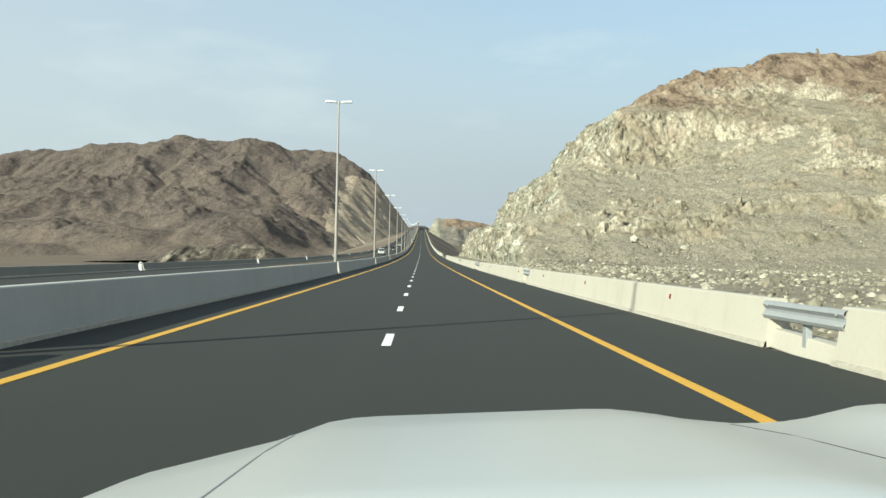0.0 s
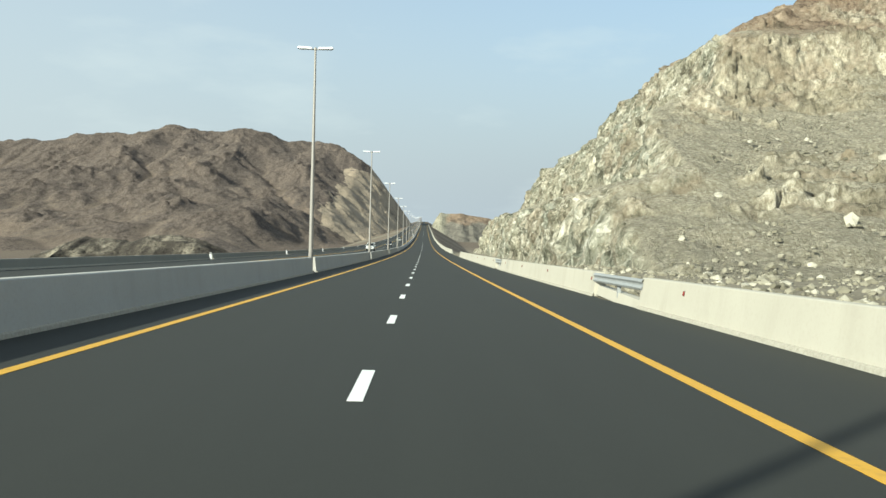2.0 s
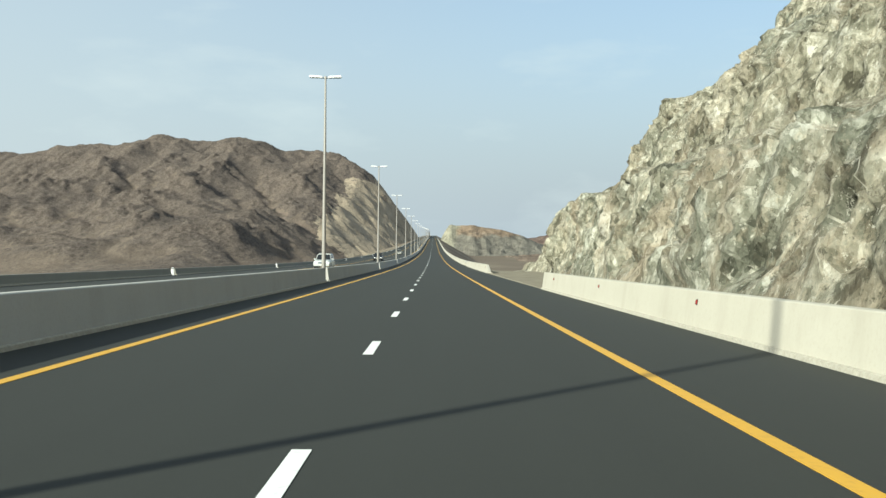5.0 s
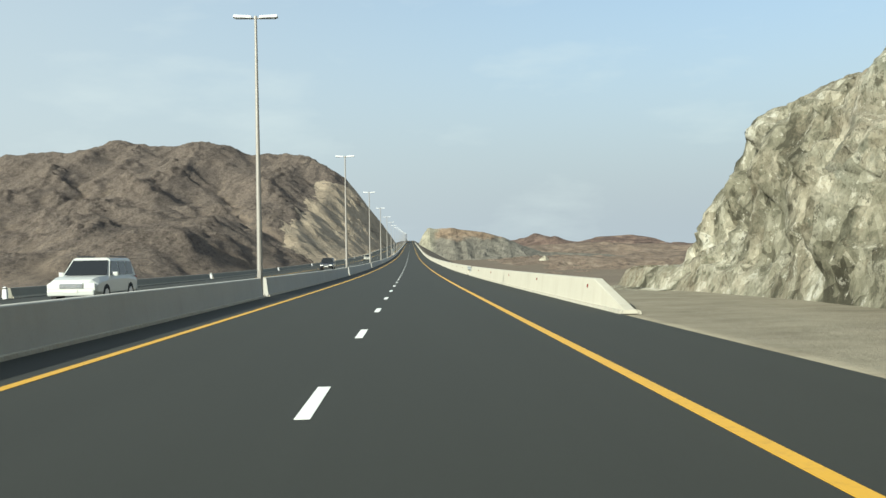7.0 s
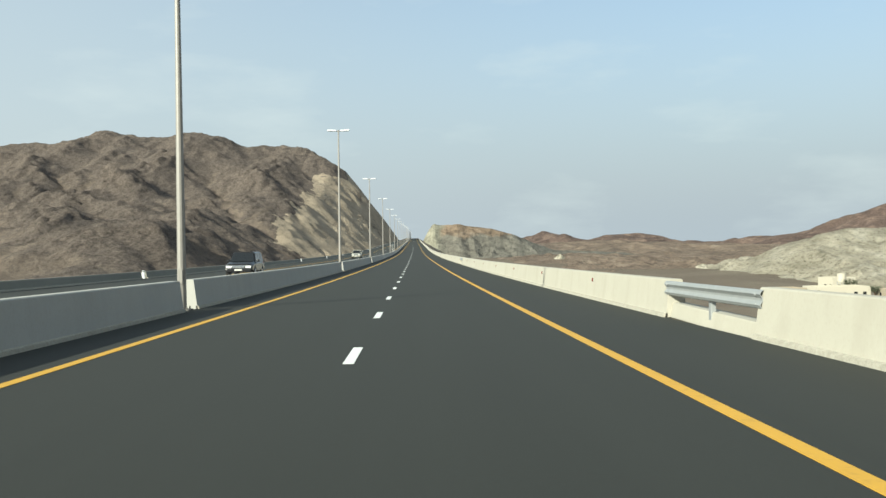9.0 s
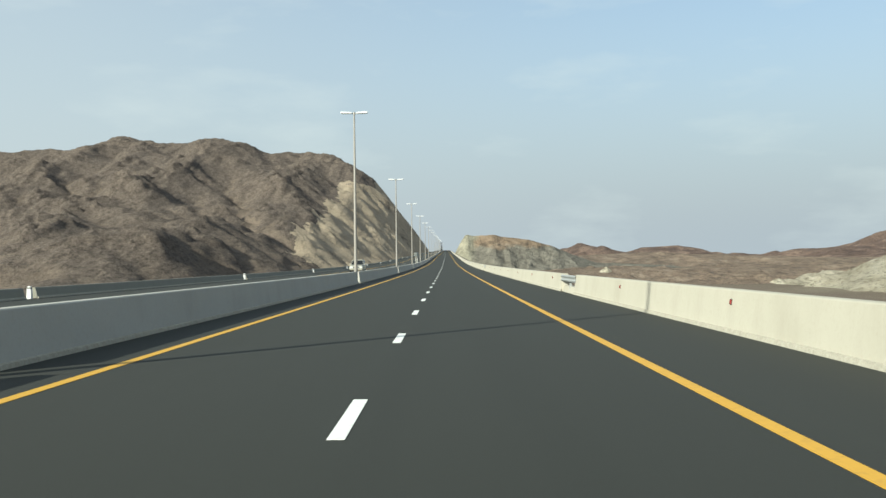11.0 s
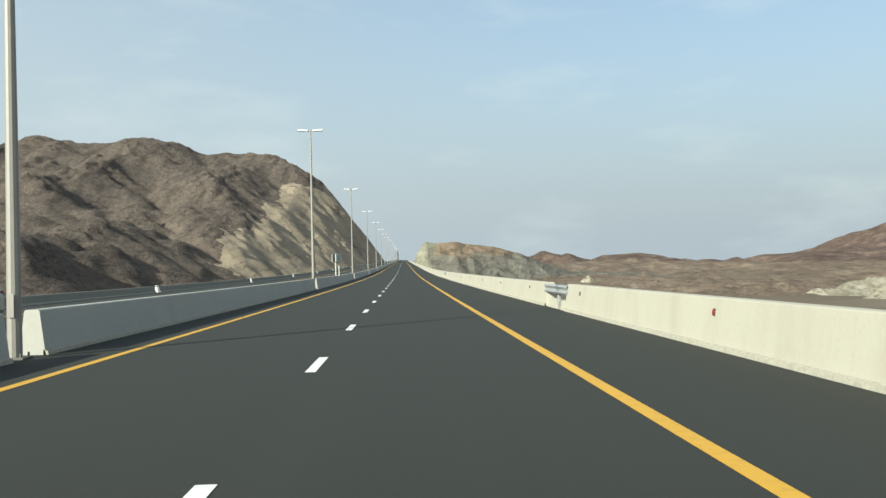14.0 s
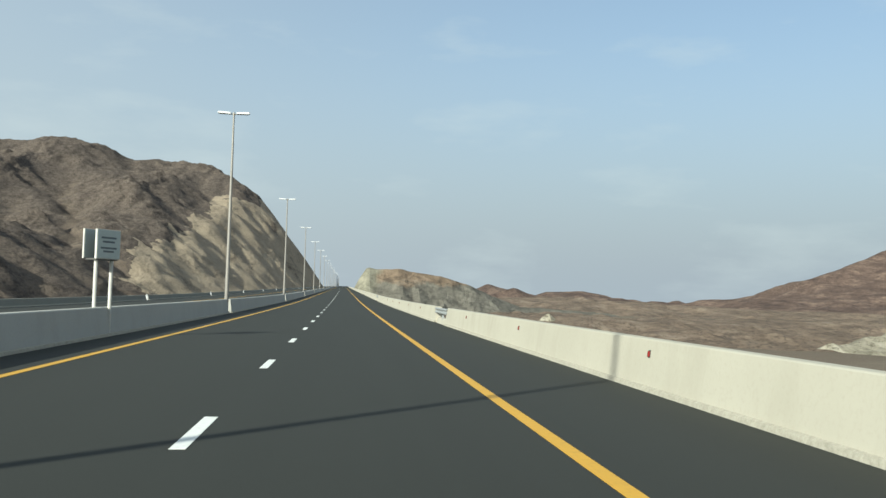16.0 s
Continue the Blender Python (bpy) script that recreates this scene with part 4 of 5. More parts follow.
mx = np.concatenate([np.arange(-1500, -700, 12.0), np.arange(-700, -16, 2.2)])
my = np.concatenate([np.arange(620, 1000, 2.6), np.arange(1000, 1640, 2.6), np.arange(1640, 2300, 16.0)])
MX, MY = np.meshgrid(mx, my)
MZ, MC = mountain_z(MX, MY)
mountain_mesh = sheet("mountain", MX, MY, MZ, BROWN_ROCK)
for name, values in (("bare", MC), ("gully", smooth_step(0.6, 2.2, np.log10(sampled(basin, ex[0], ey[0], CELL, MX, MY))))):
    at = mountain_mesh.attributes.new(name, "FLOAT", "POINT")
    at.data.foreach_set("value", np.clip(values, 0, 1).astype(np.float32).ravel())
mountain = tagged(new("mountain", mountain_mesh), "bare dark brown rocky mountain with gullies and a pale cut flank", "mountain", kind="structure")


# ---- lesser hills and far ranges ----
def range_sheet(name, xs, ys, crest_x, crest_z, crest_y, front, base, amp, scale, seed, material, label, power=1.25, cut=0.0):
    X, Y = np.meshgrid(xs, ys)
    zr = np.interp(X, crest_x, crest_z)
    t = (crest_y - Y) / front
    up = np.clip(1 - np.abs(t), 0, 1)
    z = base + (zr - base) * up ** power
    n = ridged(X * scale, Y * scale * (0.35 if cut else 0.6), 0, 5, seed) - 0.62
    z = z + amp * n * (0.35 + np.clip(4 * up * (1 - up), 0, 1)) * smooth_step(0, 0.15, up)
    if cut:
        z, _ = carved(z, float(ys[1] - ys[0]), 9, cut)
        want = np.interp(xs, crest_x, crest_z) + 0.10 * amp * fbm(xs * scale * 3, seed * 1.7, 0, 4, seed)
        peak = z.max(0)
        z = base + (z - base) * np.clip((want - base) / np.maximum(peak - base, 1.0), 0, 4)[None]
    return tagged(new(name, sheet(name, X, Y, z, material, smooth=False)), label, "hill", kind="structure")


range_sheet("hill", np.arange(9, 330, 3.0), np.arange(1330, 1620, 3.5), [9, 14, 22, 30, 55, 95, 119, 143, 170, 330], [-8, 2, 14, 12, 12.5, 6, 0, -10, -19, -31], 1421, 92, -32, 12, 0.03, 81, BANDED_ROCK, "low rust-brown hill cut by the road")
range_sheet("hill", np.arange(60, 900, 5.0), np.arange(1000, 2300, 7.0), [60, 130, 200, 330, 420, 520, 640, 760, 900], [-32, -24, -14, -9, -12, -17, -20, -20, -31], 1850, 520, -33, 22, 0.013, 83, RED_ROCK, "low reddish brown hills across the valley", 0.95, 0.10)
range_sheet("mountain", np.arange(80, 1560, 6.5), np.arange(1500, 3000, 8.0), [80, 200, 249, 268, 285, 304, 325, 349, 365, 398, 420, 440, 453, 490, 536, 591, 653, 690, 729, 775, 813, 855, 885, 918, 950, 983, 1025, 1080, 1200, 1560], [-34, -6, -3, 0, 6, 15, 7, 1, -4, -7, -8, -2, 0, 2, -4, -14, -25, -25, -20, -22, -17, -17, -8, 0, -2, -2, 6, -5, -20, -34], 2459, 700, -34, 30, 0.010, 87, FAR_ROCK, "bare reddish brown mountain range across the valley", 0.95, 0.14)
range_sheet("mountain", np.arange(1300, 2900, 12.0), np.arange(2700, 4400, 15.0), [1300, 1485, 1564, 1655, 1709, 1747, 1831, 1900, 2054, 2300, 2900], [-34, 2, 2, 27, 51, 78, 112, 140, 205, 240, 100], 3800, 1000, -38, 60, 0.005, 85, FAR_ROCK, "bare brown mountain rising beyond the valley", 1.1, 0.10)
range_sheet("hill", np.arange(64, 560, 3.5), np.arange(690, 1400, 4.0), [64, 90, 140, 240, 330, 420, 560], [-33, -26, -21, -23, -19, -21, -33], 1120, 420, -35, 9, 0.022, 95, RED_ROCK, "low brown stony rises on the valley floor", 0.6)
range_sheet("mountain", np.arange(300, 1400, 14.0), np.arange(3300, 4300, 22.0), [300, 560, 650, 734, 801, 868, 957, 1040, 1400], [-44, -40, -20, 8, 13, 18, 2, -30, -46], 3800, 420, -50, 16, 0.006, 89, FAR_ROCK, "faint distant mountain range on the horizon")
range_sheet("hill", np.arange(150, 420, 2.5), np.arange(560, 980, 3.0), [150, 175, 200, 225, 260, 330, 420], [-31, -18, -6, -3, 2, 4, -30], 760, 190, -32, 12, 0.03, 91, PALE_ROCK, "pale sandy limestone hill beside a village")
range_sheet("hill", np.arange(103, 148, 1.5), np.arange(1072, 1128, 2.0), [103, 114, 121, 125, 129, 137, 148], [-36, -29, -22, -19, -22, -29, -36], 1100, 26, -36, 1.5, 0.08, 97, PALE_ROCK, "pale gravel heap on the valley floor", 1.0)
range_sheet("hill", np.arange(-75, -28, 0.8), np.arange(190, 290, 0.9), [-75, -66, -58, -50, -44, -38, -33, -28], [-15, -8.0, -5.4, -5.8, -4.4, -5.2, -7.4, -15], 240, 46, -16, 3.8, 0.16, 93, BROKEN_ROCK, "low mound of broken grey rock beyond the carriageway")


# ---- loose rock on the slope and behind the barrier ----
def rock_mesh(seed, size):
    bm = bmesh.new()
    bmesh.ops.create_icosphere(bm, subdivisions=1, radius=1.0)
    rnd = random.Random(seed)
    sx, sy, sz = (rnd.uniform(0.7, 1.3) for _ in range(3))
    for v in bm.verts:
        k = 0.72 + 0.5 * rnd.random()
        v.co = Vector((v.co.x * sx * k, v.co.y * sy * k, max(v.co.z, -0.45) * sz * 0.75 * k)) * size
    return bm


def slope_z(x, y):
    x, y = np.asarray(x, float), np.asarray(y, float)
    return np.maximum(road_z(y) + hill_height(x, y), ground_z(x, y))


rnd = random.Random(7)
tmpl = []
for k in range(14):
    bm = rock_mesh(100 + k, 1.0)
    tmpl.append((np.array([v.co[:] for v in bm.verts]), [tuple(v.index for v in f.verts) for f in bm.faces]))
    bm.free()
places = []
while len(places) < 15000:
    x, y = 6.6 + rnd.random() ** 1.5 * 60, rnd.uniform(20, 215)
    if y > 204 or (y > 165 and x < 13 + 0.6 * (y - 150)) or (y > 150 and x < 11):
        continue
    n = 0.5 + 0.5 * noise.noise(Vector((x * 0.09, y * 0.07, 3.0)))
    if rnd.random() < n ** 1.5:
        places.append((x, y, (0.05 + 0.24 * rnd.random() ** 4.5) * (0.75 + 0.25 * min(1.0, (x - 6.6) / 12))))
px, py, ps = (np.array(c) for c in zip(*places))
pz = slope_z(px, py)
vs, fs, n0 = [], [], 0
for x, y, z, s in zip(px, py, pz, ps):
    V, F = tmpl[rnd.randrange(14)]
    a = rnd.uniform(0, 6.28)
    R = np.array([[math.cos(a), -math.sin(a), 0], [math.sin(a), math.cos(a), 0], [0, 0, 1]])
    vs.append(V * s @ R.T + (x, y, z + 0.1 * s))
    fs += [(i + n0, j + n0, k + n0) for i, j, k in F]
    n0 += len(V)


def boulder_material():
    k = Nodes("pale_broken_rock", 0.95, spec=0.1)
    o = k.n.new("ShaderNodeNewGeometry").outputs["Random Per Island"]
    c = k.ramp(o, (0.0, (0.12, 0.112, 0.082)), (0.45, (0.215, 0.20, 0.15)), (0.85, (0.32, 0.30, 0.232)), (1.0, (0.50, 0.475, 0.39)))
    c = k.mix(k.noise(3.0, 5, 0.7), c, k.mix(0.55, c, (0.09, 0.083, 0.062)))
    return k.color(c).bump(k.noise(6, 5, 0.7), 0.6, 0.05).m


RUBBLE = boulder_material()
tagged(new("rubble", raw_mesh("rubble", np.concatenate(vs).tolist(), fs, RUBBLE)), "scattered pale grey rubble on the slope behind the barrier", "rubble", kind="stuff")
for x, y, s, lab in ((31.0, 152, 1.5, 0), (24.5, 163, 1.1, 0), (21.0, 158, 0.8, 1), (38, 150, 1.2, 1), (17.5, 149, 0.7, 0), (43, 171, 1.6, 1), (14.0, 132, 0.6, 0), (27, 139, 0.9, 1), (33, 160, 0.8, 0), (19.5, 170, 0.9, 1), (12.5, 118, 0.55, 0), (47, 158, 1.1, 0)):
    s *= 0.5
    bm = rock_mesh(int(x * 10 + y), s)
    bmesh.ops.subdivide_edges(bm, edges=bm.edges, cuts=1, use_grid_fill=True)
    rr = random.Random(int(y))
    for v in bm.verts:
        v.co *= 1 + rr.uniform(-0.07, 0.07)
    me = bpy.data.meshes.new("boulder")
    bm.to_mesh(me)
    bm.free()
    me.materials.append(RUBBLE)
    ob = tagged(new("boulder", me), "angular pale grey boulder lying on the rubble slope", "boulder", "boulders on the slope")
    ob.matrix_world = pose(x, y, float(slope_z(x, y)) + 0.12 * s, 0, 0, rr.uniform(0, 360))

# cairn on the summit
cairn = tagged(new("cairn"), "small stone cairn on the brown hill top", "cairn")
cz = float(HZd.flat[np.argmin((HXd - 113.5) ** 2 + (HYd - 280.0) ** 2)])
for k in range(6):
    bm = rock_mesh(300 + k, 1.0 - 0.11 * k)
    for v in bm.verts:
        v.co += Vector((0.25 * math.sin(k * 2.1), 0.25 * math.cos(k * 1.7), 0.5 * k + 0.2))
    part("stone", bm, ROCK, cairn)
cairn.matrix_world = pose(113.5, 280.0, cz - 0.2)

# ---- road sign in the median ----
SIGN_FACE = plain_material("pale_blue_sign_sheeting", (0.40, 0.45, 0.43), 0.45)
SIGN_EDGE = plain_material("white_sign_edge", (0.50, 0.49, 0.45), 0.5)
SIGN_TEXT = plain_material("dark_sign_bars", (0.11, 0.13, 0.14), 0.6)
SIGN_BACK = plain_material("dull_sign_back", (0.07, 0.07, 0.065), 0.6)
sign = tagged(new("road_sign"), "pale blue road sign box on two white posts in the median", "road sign")
for x in (-0.28, 0.36):
    bm = bmesh.new()
    tube(bm, (x, 0, -0.84), (x, 0, 1.42), 0.055, 0.055, 10)
    part("post", bm, SIGN_EDGE, sign)
for dx, dy, sy in ((0.06, -0.10, 0.07), (0.0, 0.30, 0.05)):
    bm = bmesh.new()
    box(bm, dx, dy, 1.83, 0.98, sy, 0.86, 0.01)
    panel = part("panel", bm, SIGN_EDGE, sign)
    bm = bmesh.new()
    box(bm, dx, dy + sy / 2 + 0.004, 1.83, 0.94, 0.006, 0.82)
    part("back_sheet", bm, SIGN_BACK, panel)
    bm = bmesh.new()
    box(bm, dx, dy - sy / 2 - 0.004, 1.83, 0.93, 0.006, 0.81)
    face = part("face", bm, SIGN_FACE, panel)
for z, w in ((2.02, 0.62), (1.90, 0.50), (1.72, 0.66), (1.62, 0.44)):
    bm = bmesh.new()
    box(bm, 0.05, -0.143, z, w, 0.004, 0.055)
    part("text_bar", bm, SIGN_TEXT, sign)
bm = bmesh.new()
box(bm, 0.04, 0.1, 1.39, 0.9, 0.42, 0.05, 0.008)
part("bracket", bm, SIGN_BACK, sign)
sign.matrix_world = pose(MEDIAN_X + 0.02, 583.9, rz(583.9) + 0.84, 0, 0, 63)


# ---- vehicles ----
CAR_WHITE = plain_material("white_car_paint", (0.38, 0.395, 0.38), 0.28, spec=0.5, vary=0.02)
CAR_SILVER = plain_material("pale_silver_car_paint", (0.27, 0.265, 0.225), 0.35, 0.1, 0.5, 0.03)
CAR_BLACK = plain_material("black_car_paint", (0.012, 0.012, 0.013), 0.25, spec=0.5)
CAR_GLASS = plain_material("dark_car_glass", (0.012, 0.014, 0.016), 0.18, spec=0.35)
TYRE = plain_material("tyre_rubber", (0.018, 0.018, 0.018), 0.85)
RIM = steel_material("alloy_rim", (0.45, 0.45, 0.46), 0.35, 0.8)
LIGHT_GLASS = plain_material("headlight_glass", (0.62, 0.63, 0.62), 0.12, spec=0.7)
CHROME = steel_material("chrome_trim", (0.62, 0.63, 0.64), 0.18, 0.95)


def lofted(rows):
    """A closed skin through cross rows of equal length, each a list of places, capped at both ends."""
    bm = bmesh.new()
    rings = [[bm.verts.new(p) for p in r] for r in rows]
    for a, b in zip(rings, rings[1:]):
        for k in range(len(a)):
            bm.faces.new((a[k], a[(k + 1) % len(a)], b[(k + 1) % len(a)], b[k]))
    bm.faces.new(rings[0][::-1])
    bm.faces.new(rings[-1])
    bmesh.ops.recalc_face_normals(bm, faces=bm.faces)
    return bm


def wheel(car, x, y):
    w = new("wheel")
    w.parent = car
    bm = bmesh.new()
    s = 1 if x > 0 else -1
    for r0, r1, x0, x1 in ((0.40, 0.40, -0.11, 0.11), ):
        tube(bm, (x + x0, y, 0.40), (x + x1, y, 0.40), r0, r1, 24)
    bmesh.ops.bevel(bm, geom=[e for e in bm.edges if len(e.link_faces) == 2 and e.calc_face_angle(0) > 1.0], offset=0.035, segments=2, affect="EDGES")
    part("tyre", bm, TYRE, w)
    bm = bmesh.new()
    tube(bm, (x + s * 0.08, y, 0.40), (x + s * 0.118, y, 0.40), 0.25, 0.22, 16)
    part("rim", bm, RIM, w)


def suv(name, paint, label, roof_rack=False):
    """A large off-road car that faces +y, its middle at the origin on the ground."""
    car = tagged(new(name), label, "car")

    def ring(y, half, low, belt, top, inset):
        return [(-half + 0.06, y, low), (half - 0.06, y, low), (half, y, low + 0.12), (half, y, belt - 0.10), (half - inset, y, belt), (half - inset - 0.10, y, top), (-half + inset + 0.10, y, top), (-half + inset, y, belt), (-half, y, belt - 0.10), (-half, y, low + 0.12)]

    rows = [ring(-2.45, 0.88, 0.48, 0.92, 1.00, 0.06), ring(-2.38, 0.95, 0.40, 0.98, 1.05, 0.04), ring(-1.4, 0.97, 0.36, 1.06, 1.10, 0.04), ring(0.7, 0.97, 0.36, 1.06, 1.10, 0.04), ring(0.95, 0.97, 0.36, 1.04, 1.12, 0.05), ring(1.9, 0.96, 0.38, 0.98, 1.06, 0.10), ring(2.3, 0.94, 0.42, 0.90, 0.98, 0.14), ring(2.44, 0.86, 0.48, 0.78, 0.84, 0.16)]
    body = part("body", lofted(rows), paint, car)
    bm = lofted([[(-0.90, y, 1.06), (0.90, y, 1.06), (w, y2, 1.72), (w - 0.12, y2, 1.80), (-w + 0.12, y2, 1.80), (-w, y2, 1.72)] for y, y2, w in ((-2.36, -2.10, 0.74), (-1.9, -1.75, 0.76), (0.2, 0.05, 0.76), (0.95, 0.32, 0.72))])
    cabin = part("cabin", bm, paint, car)
    for s in (-1, 1):
        for y0, y1 in ((-2.05, -1.30), (-1.22, -0.36), (-0.28, 0.52)):
            bm = bmesh.new()
            slope = 0.30 if y1 > 0.4 else 0.05
            q = [(s * 0.900, y0, 1.12), (s * 0.900, y1 + (slope if y1 > 0.4 else 0), 1.12), (s * 0.785, y1 - slope * 0.4, 1.66), (s * 0.785, y0, 1.66)]
            inner = [(p[0] - s * 0.02, p[1], p[2]) for p in q]
            a, b = [bm.verts.new(p) for p in q], [bm.verts.new(p) for p in inner]
            bm.faces.new(a if s > 0 else a[::-1])
            bm.faces.new(b[::-1] if s > 0 else b)
            for k in range(4):
                bm.faces.new((a[k], b[k], b[(k + 1) % 4], a[(k + 1) % 4]))
            part("side_window", bm, CAR_GLASS, cabin)
        bm = bmesh.new()
        box(bm, s * 1.03, 0.62, 1.16, 0.20, 0.12, 0.17, 0.03)
        part("mirror", bm, paint, car)
        bm = bmesh.new()
        box(bm, s * 0.66, 2.40, 0.76, 0.38, 0.10, 0.17, 0.03)
        part("headlight", bm, LIGHT_GLASS, car)
        bm = bmesh.new()
        box(bm, s * 0.84, -2.44, 0.92, 0.14, 0.06, 0.30, 0.015)
        part("tail_light", bm, RED, car)
        for y in (-1.45, 1.45):
            wheel(car, s * 0.86, y)
    for y, y2, name2 in ((0.985, 0.36, "windscreen"), (-2.385, -2.13, "rear_window")):
        bm = bmesh.new()
        q = [(-0.80, y, 1.13), (0.80, y, 1.13), (0.66, y2 + 0.03 * (1 if y > 0 else -1), 1.70), (-0.66, y2 + 0.03 * (1 if y > 0 else -1), 1.70)]
        d = 0.03 if y > 0 else -0.03
        a, b = [bm.verts.new((p[0], p[1] + d, p[2])) for p in q], [bm.verts.new(p) for p in q]
        bm.faces.new(a)
        bm.faces.new(b[::-1])
        for k in range(4):
            bm.faces.new((a[k], b[k], b[(k + 1) % 4], a[(k + 1) % 4]))
        bmesh.ops.recalc_face_normals(bm, faces=bm.faces)
        part(name2, bm, CAR_GLASS, cabin)
    bm = bmesh.new()
    box(bm, 0, 2.44, 0.76, 0.86, 0.06, 0.20, 0.02)
    part("grille", bm, CHROME, car)
    bm = bmesh.new()
    box(bm, 0, 2.46, 0.50, 1.70, 0.16, 0.22, 0.05)
    part("bumper", bm, paint, car)
    bm = bmesh.new()
    box(bm, 0, -2.47, 0.55, 1.70, 0.12, 0.22, 0.05)
    part("bumper", bm, paint, car)
    bm = bmesh.new()
    box(bm, 0, 2.55, 0.56, 0.50, 0.012, 0.11, 0.003)
    part("number_plate", bm, SIGN_EDGE, car)
    if roof_rack:
        for s in (-1, 1):
            bm = bmesh.new()
            tube(bm, (s * 0.62, -1.9, 1.85), (s * 0.62, 0.1, 1.85), 0.022, 0.022, 8)
            part("roof_rail", bm, BLACK, car)
    return car


white = suv("car", CAR_WHITE, "white off-road car on the opposite carriageway", True)
white.matrix_world = pose(-12.9, 290.5, rz(290.5), math.degrees(math.atan(0.02)), 0, 180)
silver = suv("car", CAR_SILVER, "pale silver off-road car on the opposite carriageway", True)
silver.matrix_world = pose(-12.9, 515.0, rz(515), math.degrees(math.atan(0.004)), 0, 180)
black = suv("car", CAR_BLACK, "black off-road car on the opposite carriageway")
black.matrix_world = pose(-12.5, 386.0, rz(386), math.degrees(math.atan(0.012)), 0, 180)


# the white car whose bonnet lies before the eye at the start
def bonnet_car():
    car = tagged(new("car"), "white off-road car with a raised bonnet on the highway", "car")
    SECTIONS = ((0.30, 0.000, 0.90, 0.095), (0.8, -0.035, 0.92, 0.10), (1.3, -0.085, 0.93, 0.105), (1.62, -0.125, 0.93, 0.105), (1.80, -0.165, 0.92, 0.09), (1.92, -0.27, 0.90, 0.05), (1.98, -0.46, 0.86, 0.0))

    def bonnet_z(x, v):
        vs, drops, _, crowns = zip(*SECTIONS)
        a, drop, crown = abs(x), float(np.interp(v, vs, drops)), float(np.interp(v, vs, crowns))
        z = crown * (1 - smooth_step(0.24, 0.44, a)) + 0.075 * smooth_step(0.52, 0.72, a) * (1 if v < 1.9 else 0.3)
        z = np.interp(a, [0, 0.22, 0.30, 0.38, 0.48, 0.58, 0.72, 0.80, 0.95], [crown, crown, crown - 0.010, crown - 0.026, crown - 0.038, crown - 0.036, crown - 0.008, crown - 0.014, crown - 0.10])
        if x < 0:
            z = np.interp(a, [0, 0.22, 0.28, 0.36, 0.44, 0.62, 0.73, 0.93], [crown, crown, crown - 0.008, crown - 0.035, crown - 0.052, crown - 0.090, crown - 0.130, crown - 0.262])
        return 1.130 + drop + float(z)

    rows = []
    for v, drop, wide, crown in SECTIONS:
        row = [(wide * k / 20, v, bonnet_z(wide * k / 20, v)) for k in range(-20, 21)]
        row += [(wide + 0.02, v, 0.75 + drop * 0.3), (wide, v, 0.42), (-wide, v, 0.42), (-wide - 0.02, v, 0.75 + drop * 0.3)]
        rows.append(row)
    bm = lofted(rows)
    for f in bm.faces:
        f.smooth = True
    part("bonnet", bm, CAR_WHITE, car, "white painted bonnet with a raised middle")
    for s in (-1, 1):
        bm = bmesh.new()
        vv = [0.34 + 0.11 * k for k in range(13)]
        for v0, v1 in zip(vv, vv[1:]):
            # left: proud white line modelled in place of the crest's highlight; right: thin black seam
            in0, in1 = (s * ((0.50 if s > 0 else 0.40) - 0.04 * w) for w in (v0, v1))
            thick = 0.004 if s < 0 else 0.001
            tube(bm, (in0, v0, bonnet_z(in0, v0)), (in1, v1, bonnet_z(in1, v1)), thick, thick, 6)
        part("bonnet_glint_and_seam", bm, CAR_WHITE if s < 0 else BLACK, car)
        bm = bmesh.new()
        box(bm, s * 0.66, 1.93, 0.74, 0.36, 0.14, 0.16, 0.03)
        part("headlight", bm, LIGHT_GLASS, car)
        for y in (1.05, -1.80):
            wheel(car, s * 0.84, y)
    bm = bmesh.new()
    box(bm, 0, 1.98, 0.84, 0.84, 0.08, 0.22, 0.02)
    part("grille", bm, CHROME, car)
    bm = bmesh.new()
    box(bm, 0, 2.02, 0.54, 1.72, 0.20, 0.24, 0.06)
    part("bumper", bm, CAR_WHITE, car)
    bm = lofted([[(-0.93, y, 0.42), (0.93, y, 0.42), (0.95, y, 0.8), (0.90, y, 1.10), (-0.90, y, 1.10), (-0.95, y, 0.8)] for y in (-2.75, -1.2, 0.31)])
    part("body", bm, CAR_WHITE, car)
    bm = lofted([[(-0.86, y, 1.10), (0.86, y, 1.10), (w, y2, 1.74), (w - 0.1, y2, 1.82), (-w + 0.1, y2, 1.82), (-w, y2, 1.74)] for y, y2, w in ((-2.7, -2.5, 0.72), (-0.9, -1.0, 0.75), (0.12, -0.72, 0.72))])
    cabin = part("cabin", bm, CAR_WHITE, car)
    bm = bmesh.new()
    q = [(-0.78, 0.06, 1.15), (0.78, 0.06, 1.15), (0.66, -0.66, 1.72), (-0.66, -0.66, 1.72)]
    a, b = [bm.verts.new((p[0], p[1] + 0.03, p[2] + 0.02)) for p in q], [bm.verts.new(p) for p in q]
    bm.faces.new(a)
    bm.faces.new(b[::-1])
    for k in range(4):
        bm.faces.new((a[k], b[k], b[(k + 1) % 4], a[(k + 1) % 4]))
    bmesh.ops.recalc_face_normals(bm, faces=bm.faces)
    part("windscreen", bm, CAR_GLASS, cabin)
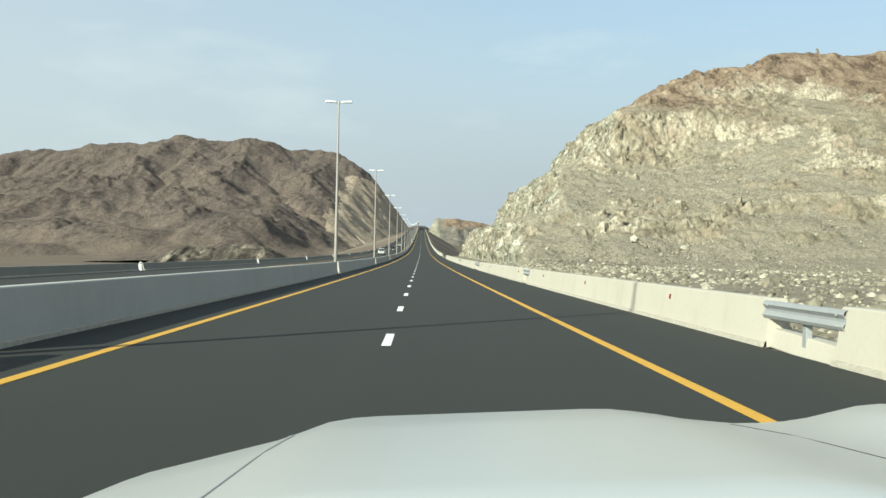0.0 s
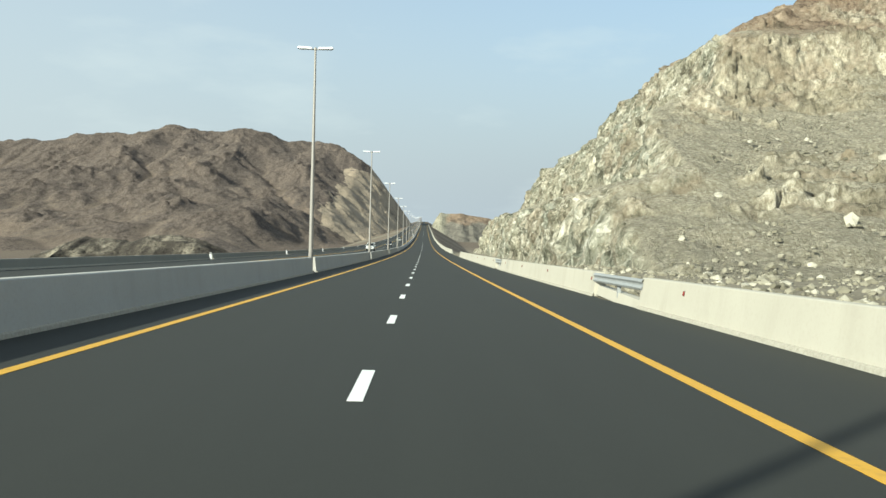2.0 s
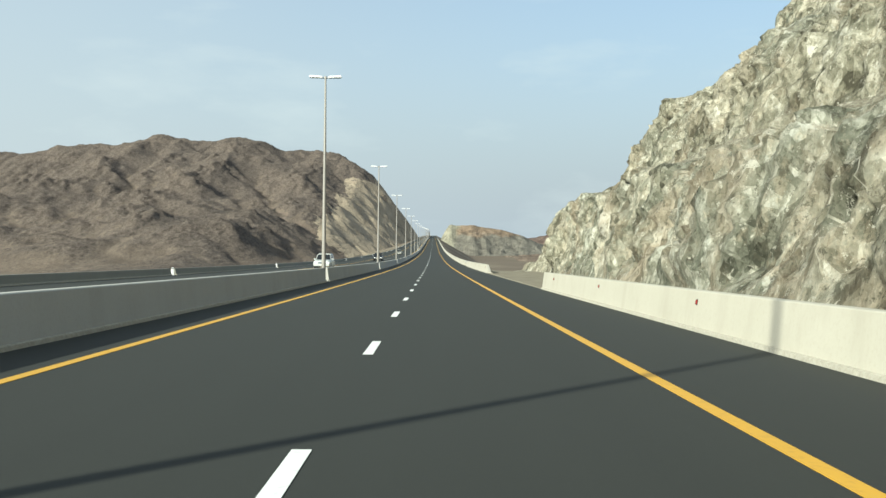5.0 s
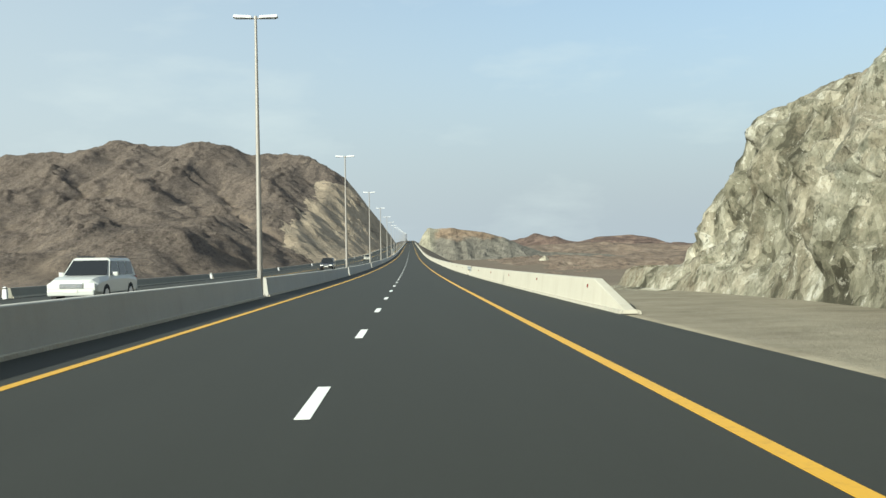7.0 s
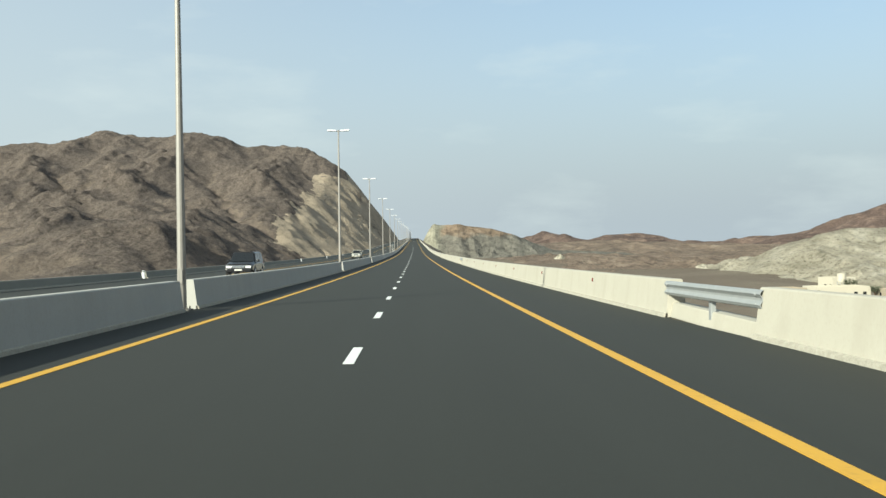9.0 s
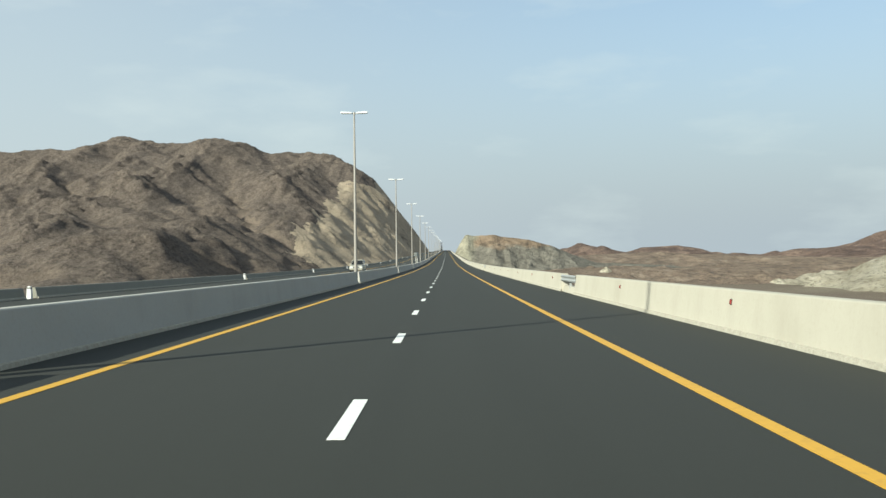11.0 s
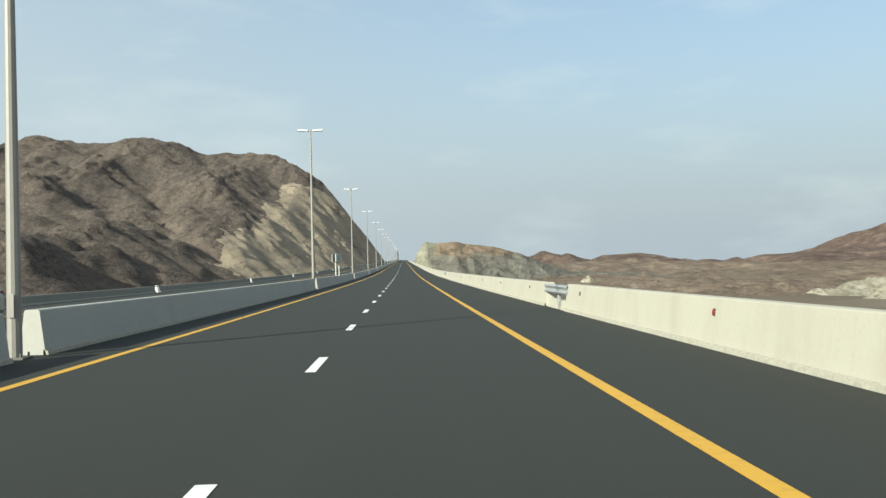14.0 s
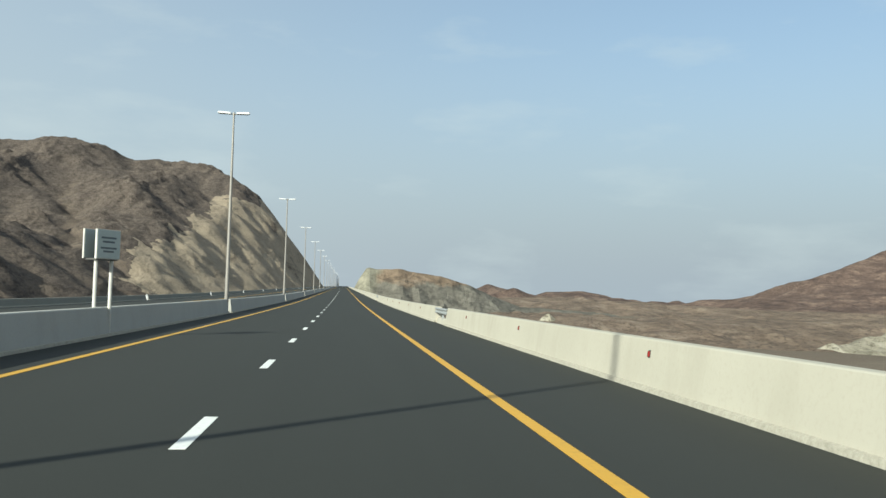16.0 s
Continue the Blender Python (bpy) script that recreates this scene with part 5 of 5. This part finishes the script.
    for s in (-1, 1):
        for y0, y1 in ((-2.5, -1.7), (-1.62, -0.62)):
            bm = bmesh.new()
            box(bm, s * 0.845, (y0 + y1) / 2, 1.42, 0.03, y1 - y0, 0.42, 0.01)
            for v in bm.verts:
                v.co.x -= s * 0.19 * (v.co.z - 1.12)
            part("side_window", bm, CAR_GLASS, cabin)
    return car


own = bonnet_car()
own.matrix_world = pose(-0.887 + 0.20, 17.145, rz(17.145) + 0.008, math.degrees(math.atan(-0.0345)) + 0.4, -2.9, 1.0)


# ---- village in the valley ----
WALL = plain_material("cream_house_plaster", (0.40, 0.37, 0.30), 0.9)
WALL_B = plain_material("sand_house_plaster", (0.28, 0.24, 0.18), 0.9)
DOOR = plain_material("brown_door_wood", (0.10, 0.06, 0.035), 0.7)


def house(x, y, w, d, h, material, label, turn=0.0):
    ob = tagged(new("house"), label, "house", "houses in the valley")
    bm = bmesh.new()
    box(bm, 0, 0, h / 2 - 1.0, w, d, h + 2.0)
    part("wall", bm, material, ob)
    bm = bmesh.new()
    for sx, sy, lx, ly in ((0, -d / 2 + 0.1, w + 0.1, 0.22), (0, d / 2 - 0.1, w + 0.1, 0.22), (-w / 2 + 0.1, 0, 0.22, d), (w / 2 - 0.1, 0, 0.22, d)):
        box(bm, sx, sy, h + 0.25, lx, ly, 0.55)
    part("parapet", bm, material, ob)
    bm = bmesh.new()
    box(bm, 0, -d / 2 - 0.03, 1.05, 1.1, 0.10, 2.1)
    part("door", bm, DOOR, ob)
    for k in (-1, 1):
        for s in ((-1, 1) if w > 9 else (1,)):
            bm = bmesh.new()
            box(bm, k * w * 0.22 * (1 if s > 0 else 1.75), -d / 2 - 0.02, 1.75, 1.1, 0.08, 1.1)
            part("window", bm, CAR_GLASS, ob)
        bm = bmesh.new()
        box(bm, k * (w / 2 + 0.02), 0, 1.75, 0.08, 1.1, 1.1)
        part("window", bm, CAR_GLASS, ob)
    ob.matrix_world = pose(x, y, float(ground_z(x, y)), 0, 0, turn)
    return ob


for x, y, w, d, h, m, lab, turn in ((116, 600, 7, 8, 3.2, WALL_B, "low sand-coloured flat-roofed house in the valley", 5), (129, 596, 17, 9, 3.4, WALL, "long cream flat-roofed house with a parapet", 3), (149, 590, 18, 7, 3.0, WALL_B, "long sand-coloured walled house in the valley", -4), (150, 640, 9, 9, 4.2, WALL, "cream two-room flat-roofed house", 8), (160, 560, 11, 9, 3.6, WALL, "white flat-roofed house near the highway", -6), (174, 610, 12, 10, 4.0, WALL, "white flat-roofed house beside dark trees", 10), (171, 560, 8, 9, 3.4, WALL, "small white flat-roofed house", 0)):
    house(x, y, w, d, h, m, lab, turn)
tank = tagged(new("water_tank"), "white water tank on a short stand above the roofs", "water tank")
bm = bmesh.new()
tube(bm, (0, 0, 3.4), (0, 0, 6.2), 1.5, 1.5, 16)
part("barrel", bm, WALL, tank)
for sx in (-1, 1):
    for sy in (-1, 1):
        bm = bmesh.new()
        tube(bm, (sx, sy, -0.5), (sx, sy, 3.5), 0.12, 0.12, 6)
        part("leg", bm, STEEL, tank)
tank.matrix_world = pose(146, 628, float(ground_z(146, 628)))

LEAF = plain_material("dusty_dark_foliage", (0.040, 0.050, 0.026), 0.8, vary=0.4)
BARK = plain_material("grey_brown_bark", (0.09, 0.065, 0.045), 0.9)


def tree(seed, tall):
    """A thorny desert tree: short trunk, forked limbs, a loose crown of small leaf clumps."""
    rr = random.Random(seed)
    ob = tagged(new("tree"), "dusty dark green desert tree between the houses", "tree", "trees in the village")
    bm = bmesh.new()
    tube(bm, (0, 0, -0.4), (0.1, 0, tall * 0.4), 0.22, 0.14, 7)
    tips = []
    for k in range(6):
        a = k * 1.05 + rr.uniform(-0.3, 0.3)
        tip = Vector((math.cos(a) * tall * 0.32, math.sin(a) * tall * 0.32, tall * rr.uniform(0.62, 0.85)))
        tube(bm, (0.1, 0, tall * 0.38), tip, 0.10, 0.03, 5)
        tips.append(tip)
    part("trunk", bm, BARK, ob)
    vs, fs = [], []
    for k in range(650):
        tip = tips[rr.randrange(6)]
        c = tip * rr.uniform(0.7, 1.05) + Vector((rr.gauss(0, 1), rr.gauss(0, 1), rr.gauss(0, 0.6))) * tall * 0.10
        s = rr.uniform(0.10, 0.22) * tall / 5
        u = Vector((rr.gauss(0, 1), rr.gauss(0, 1), rr.gauss(0, 1))).normalized()
        w = u.orthogonal().normalized()
        b = len(vs)
        vs += [tuple(c + u * s), tuple(c + w * s * 0.6), tuple(c - u * s), tuple(c - w * s * 0.6)]
        fs.append((b, b + 1, b + 2, b + 3))
    part("crown", raw_mesh("crown", vs, fs, LEAF), LEAF, ob)
    return ob


for k, (x, y, h) in enumerate(((121, 592, 3.6), (139, 592, 4.4), (143, 600, 4.0), (146, 622, 5.0), (157, 585, 3.2), (163, 600, 6.0), (170, 598, 5.2), (166, 556, 3.8), (134, 612, 3.6), (153, 578, 3.0))):
    t = tree(40 + k, h)
    t.matrix_world = pose(x, y, float(ground_z(x, y)), 0, 0, 47 * k)
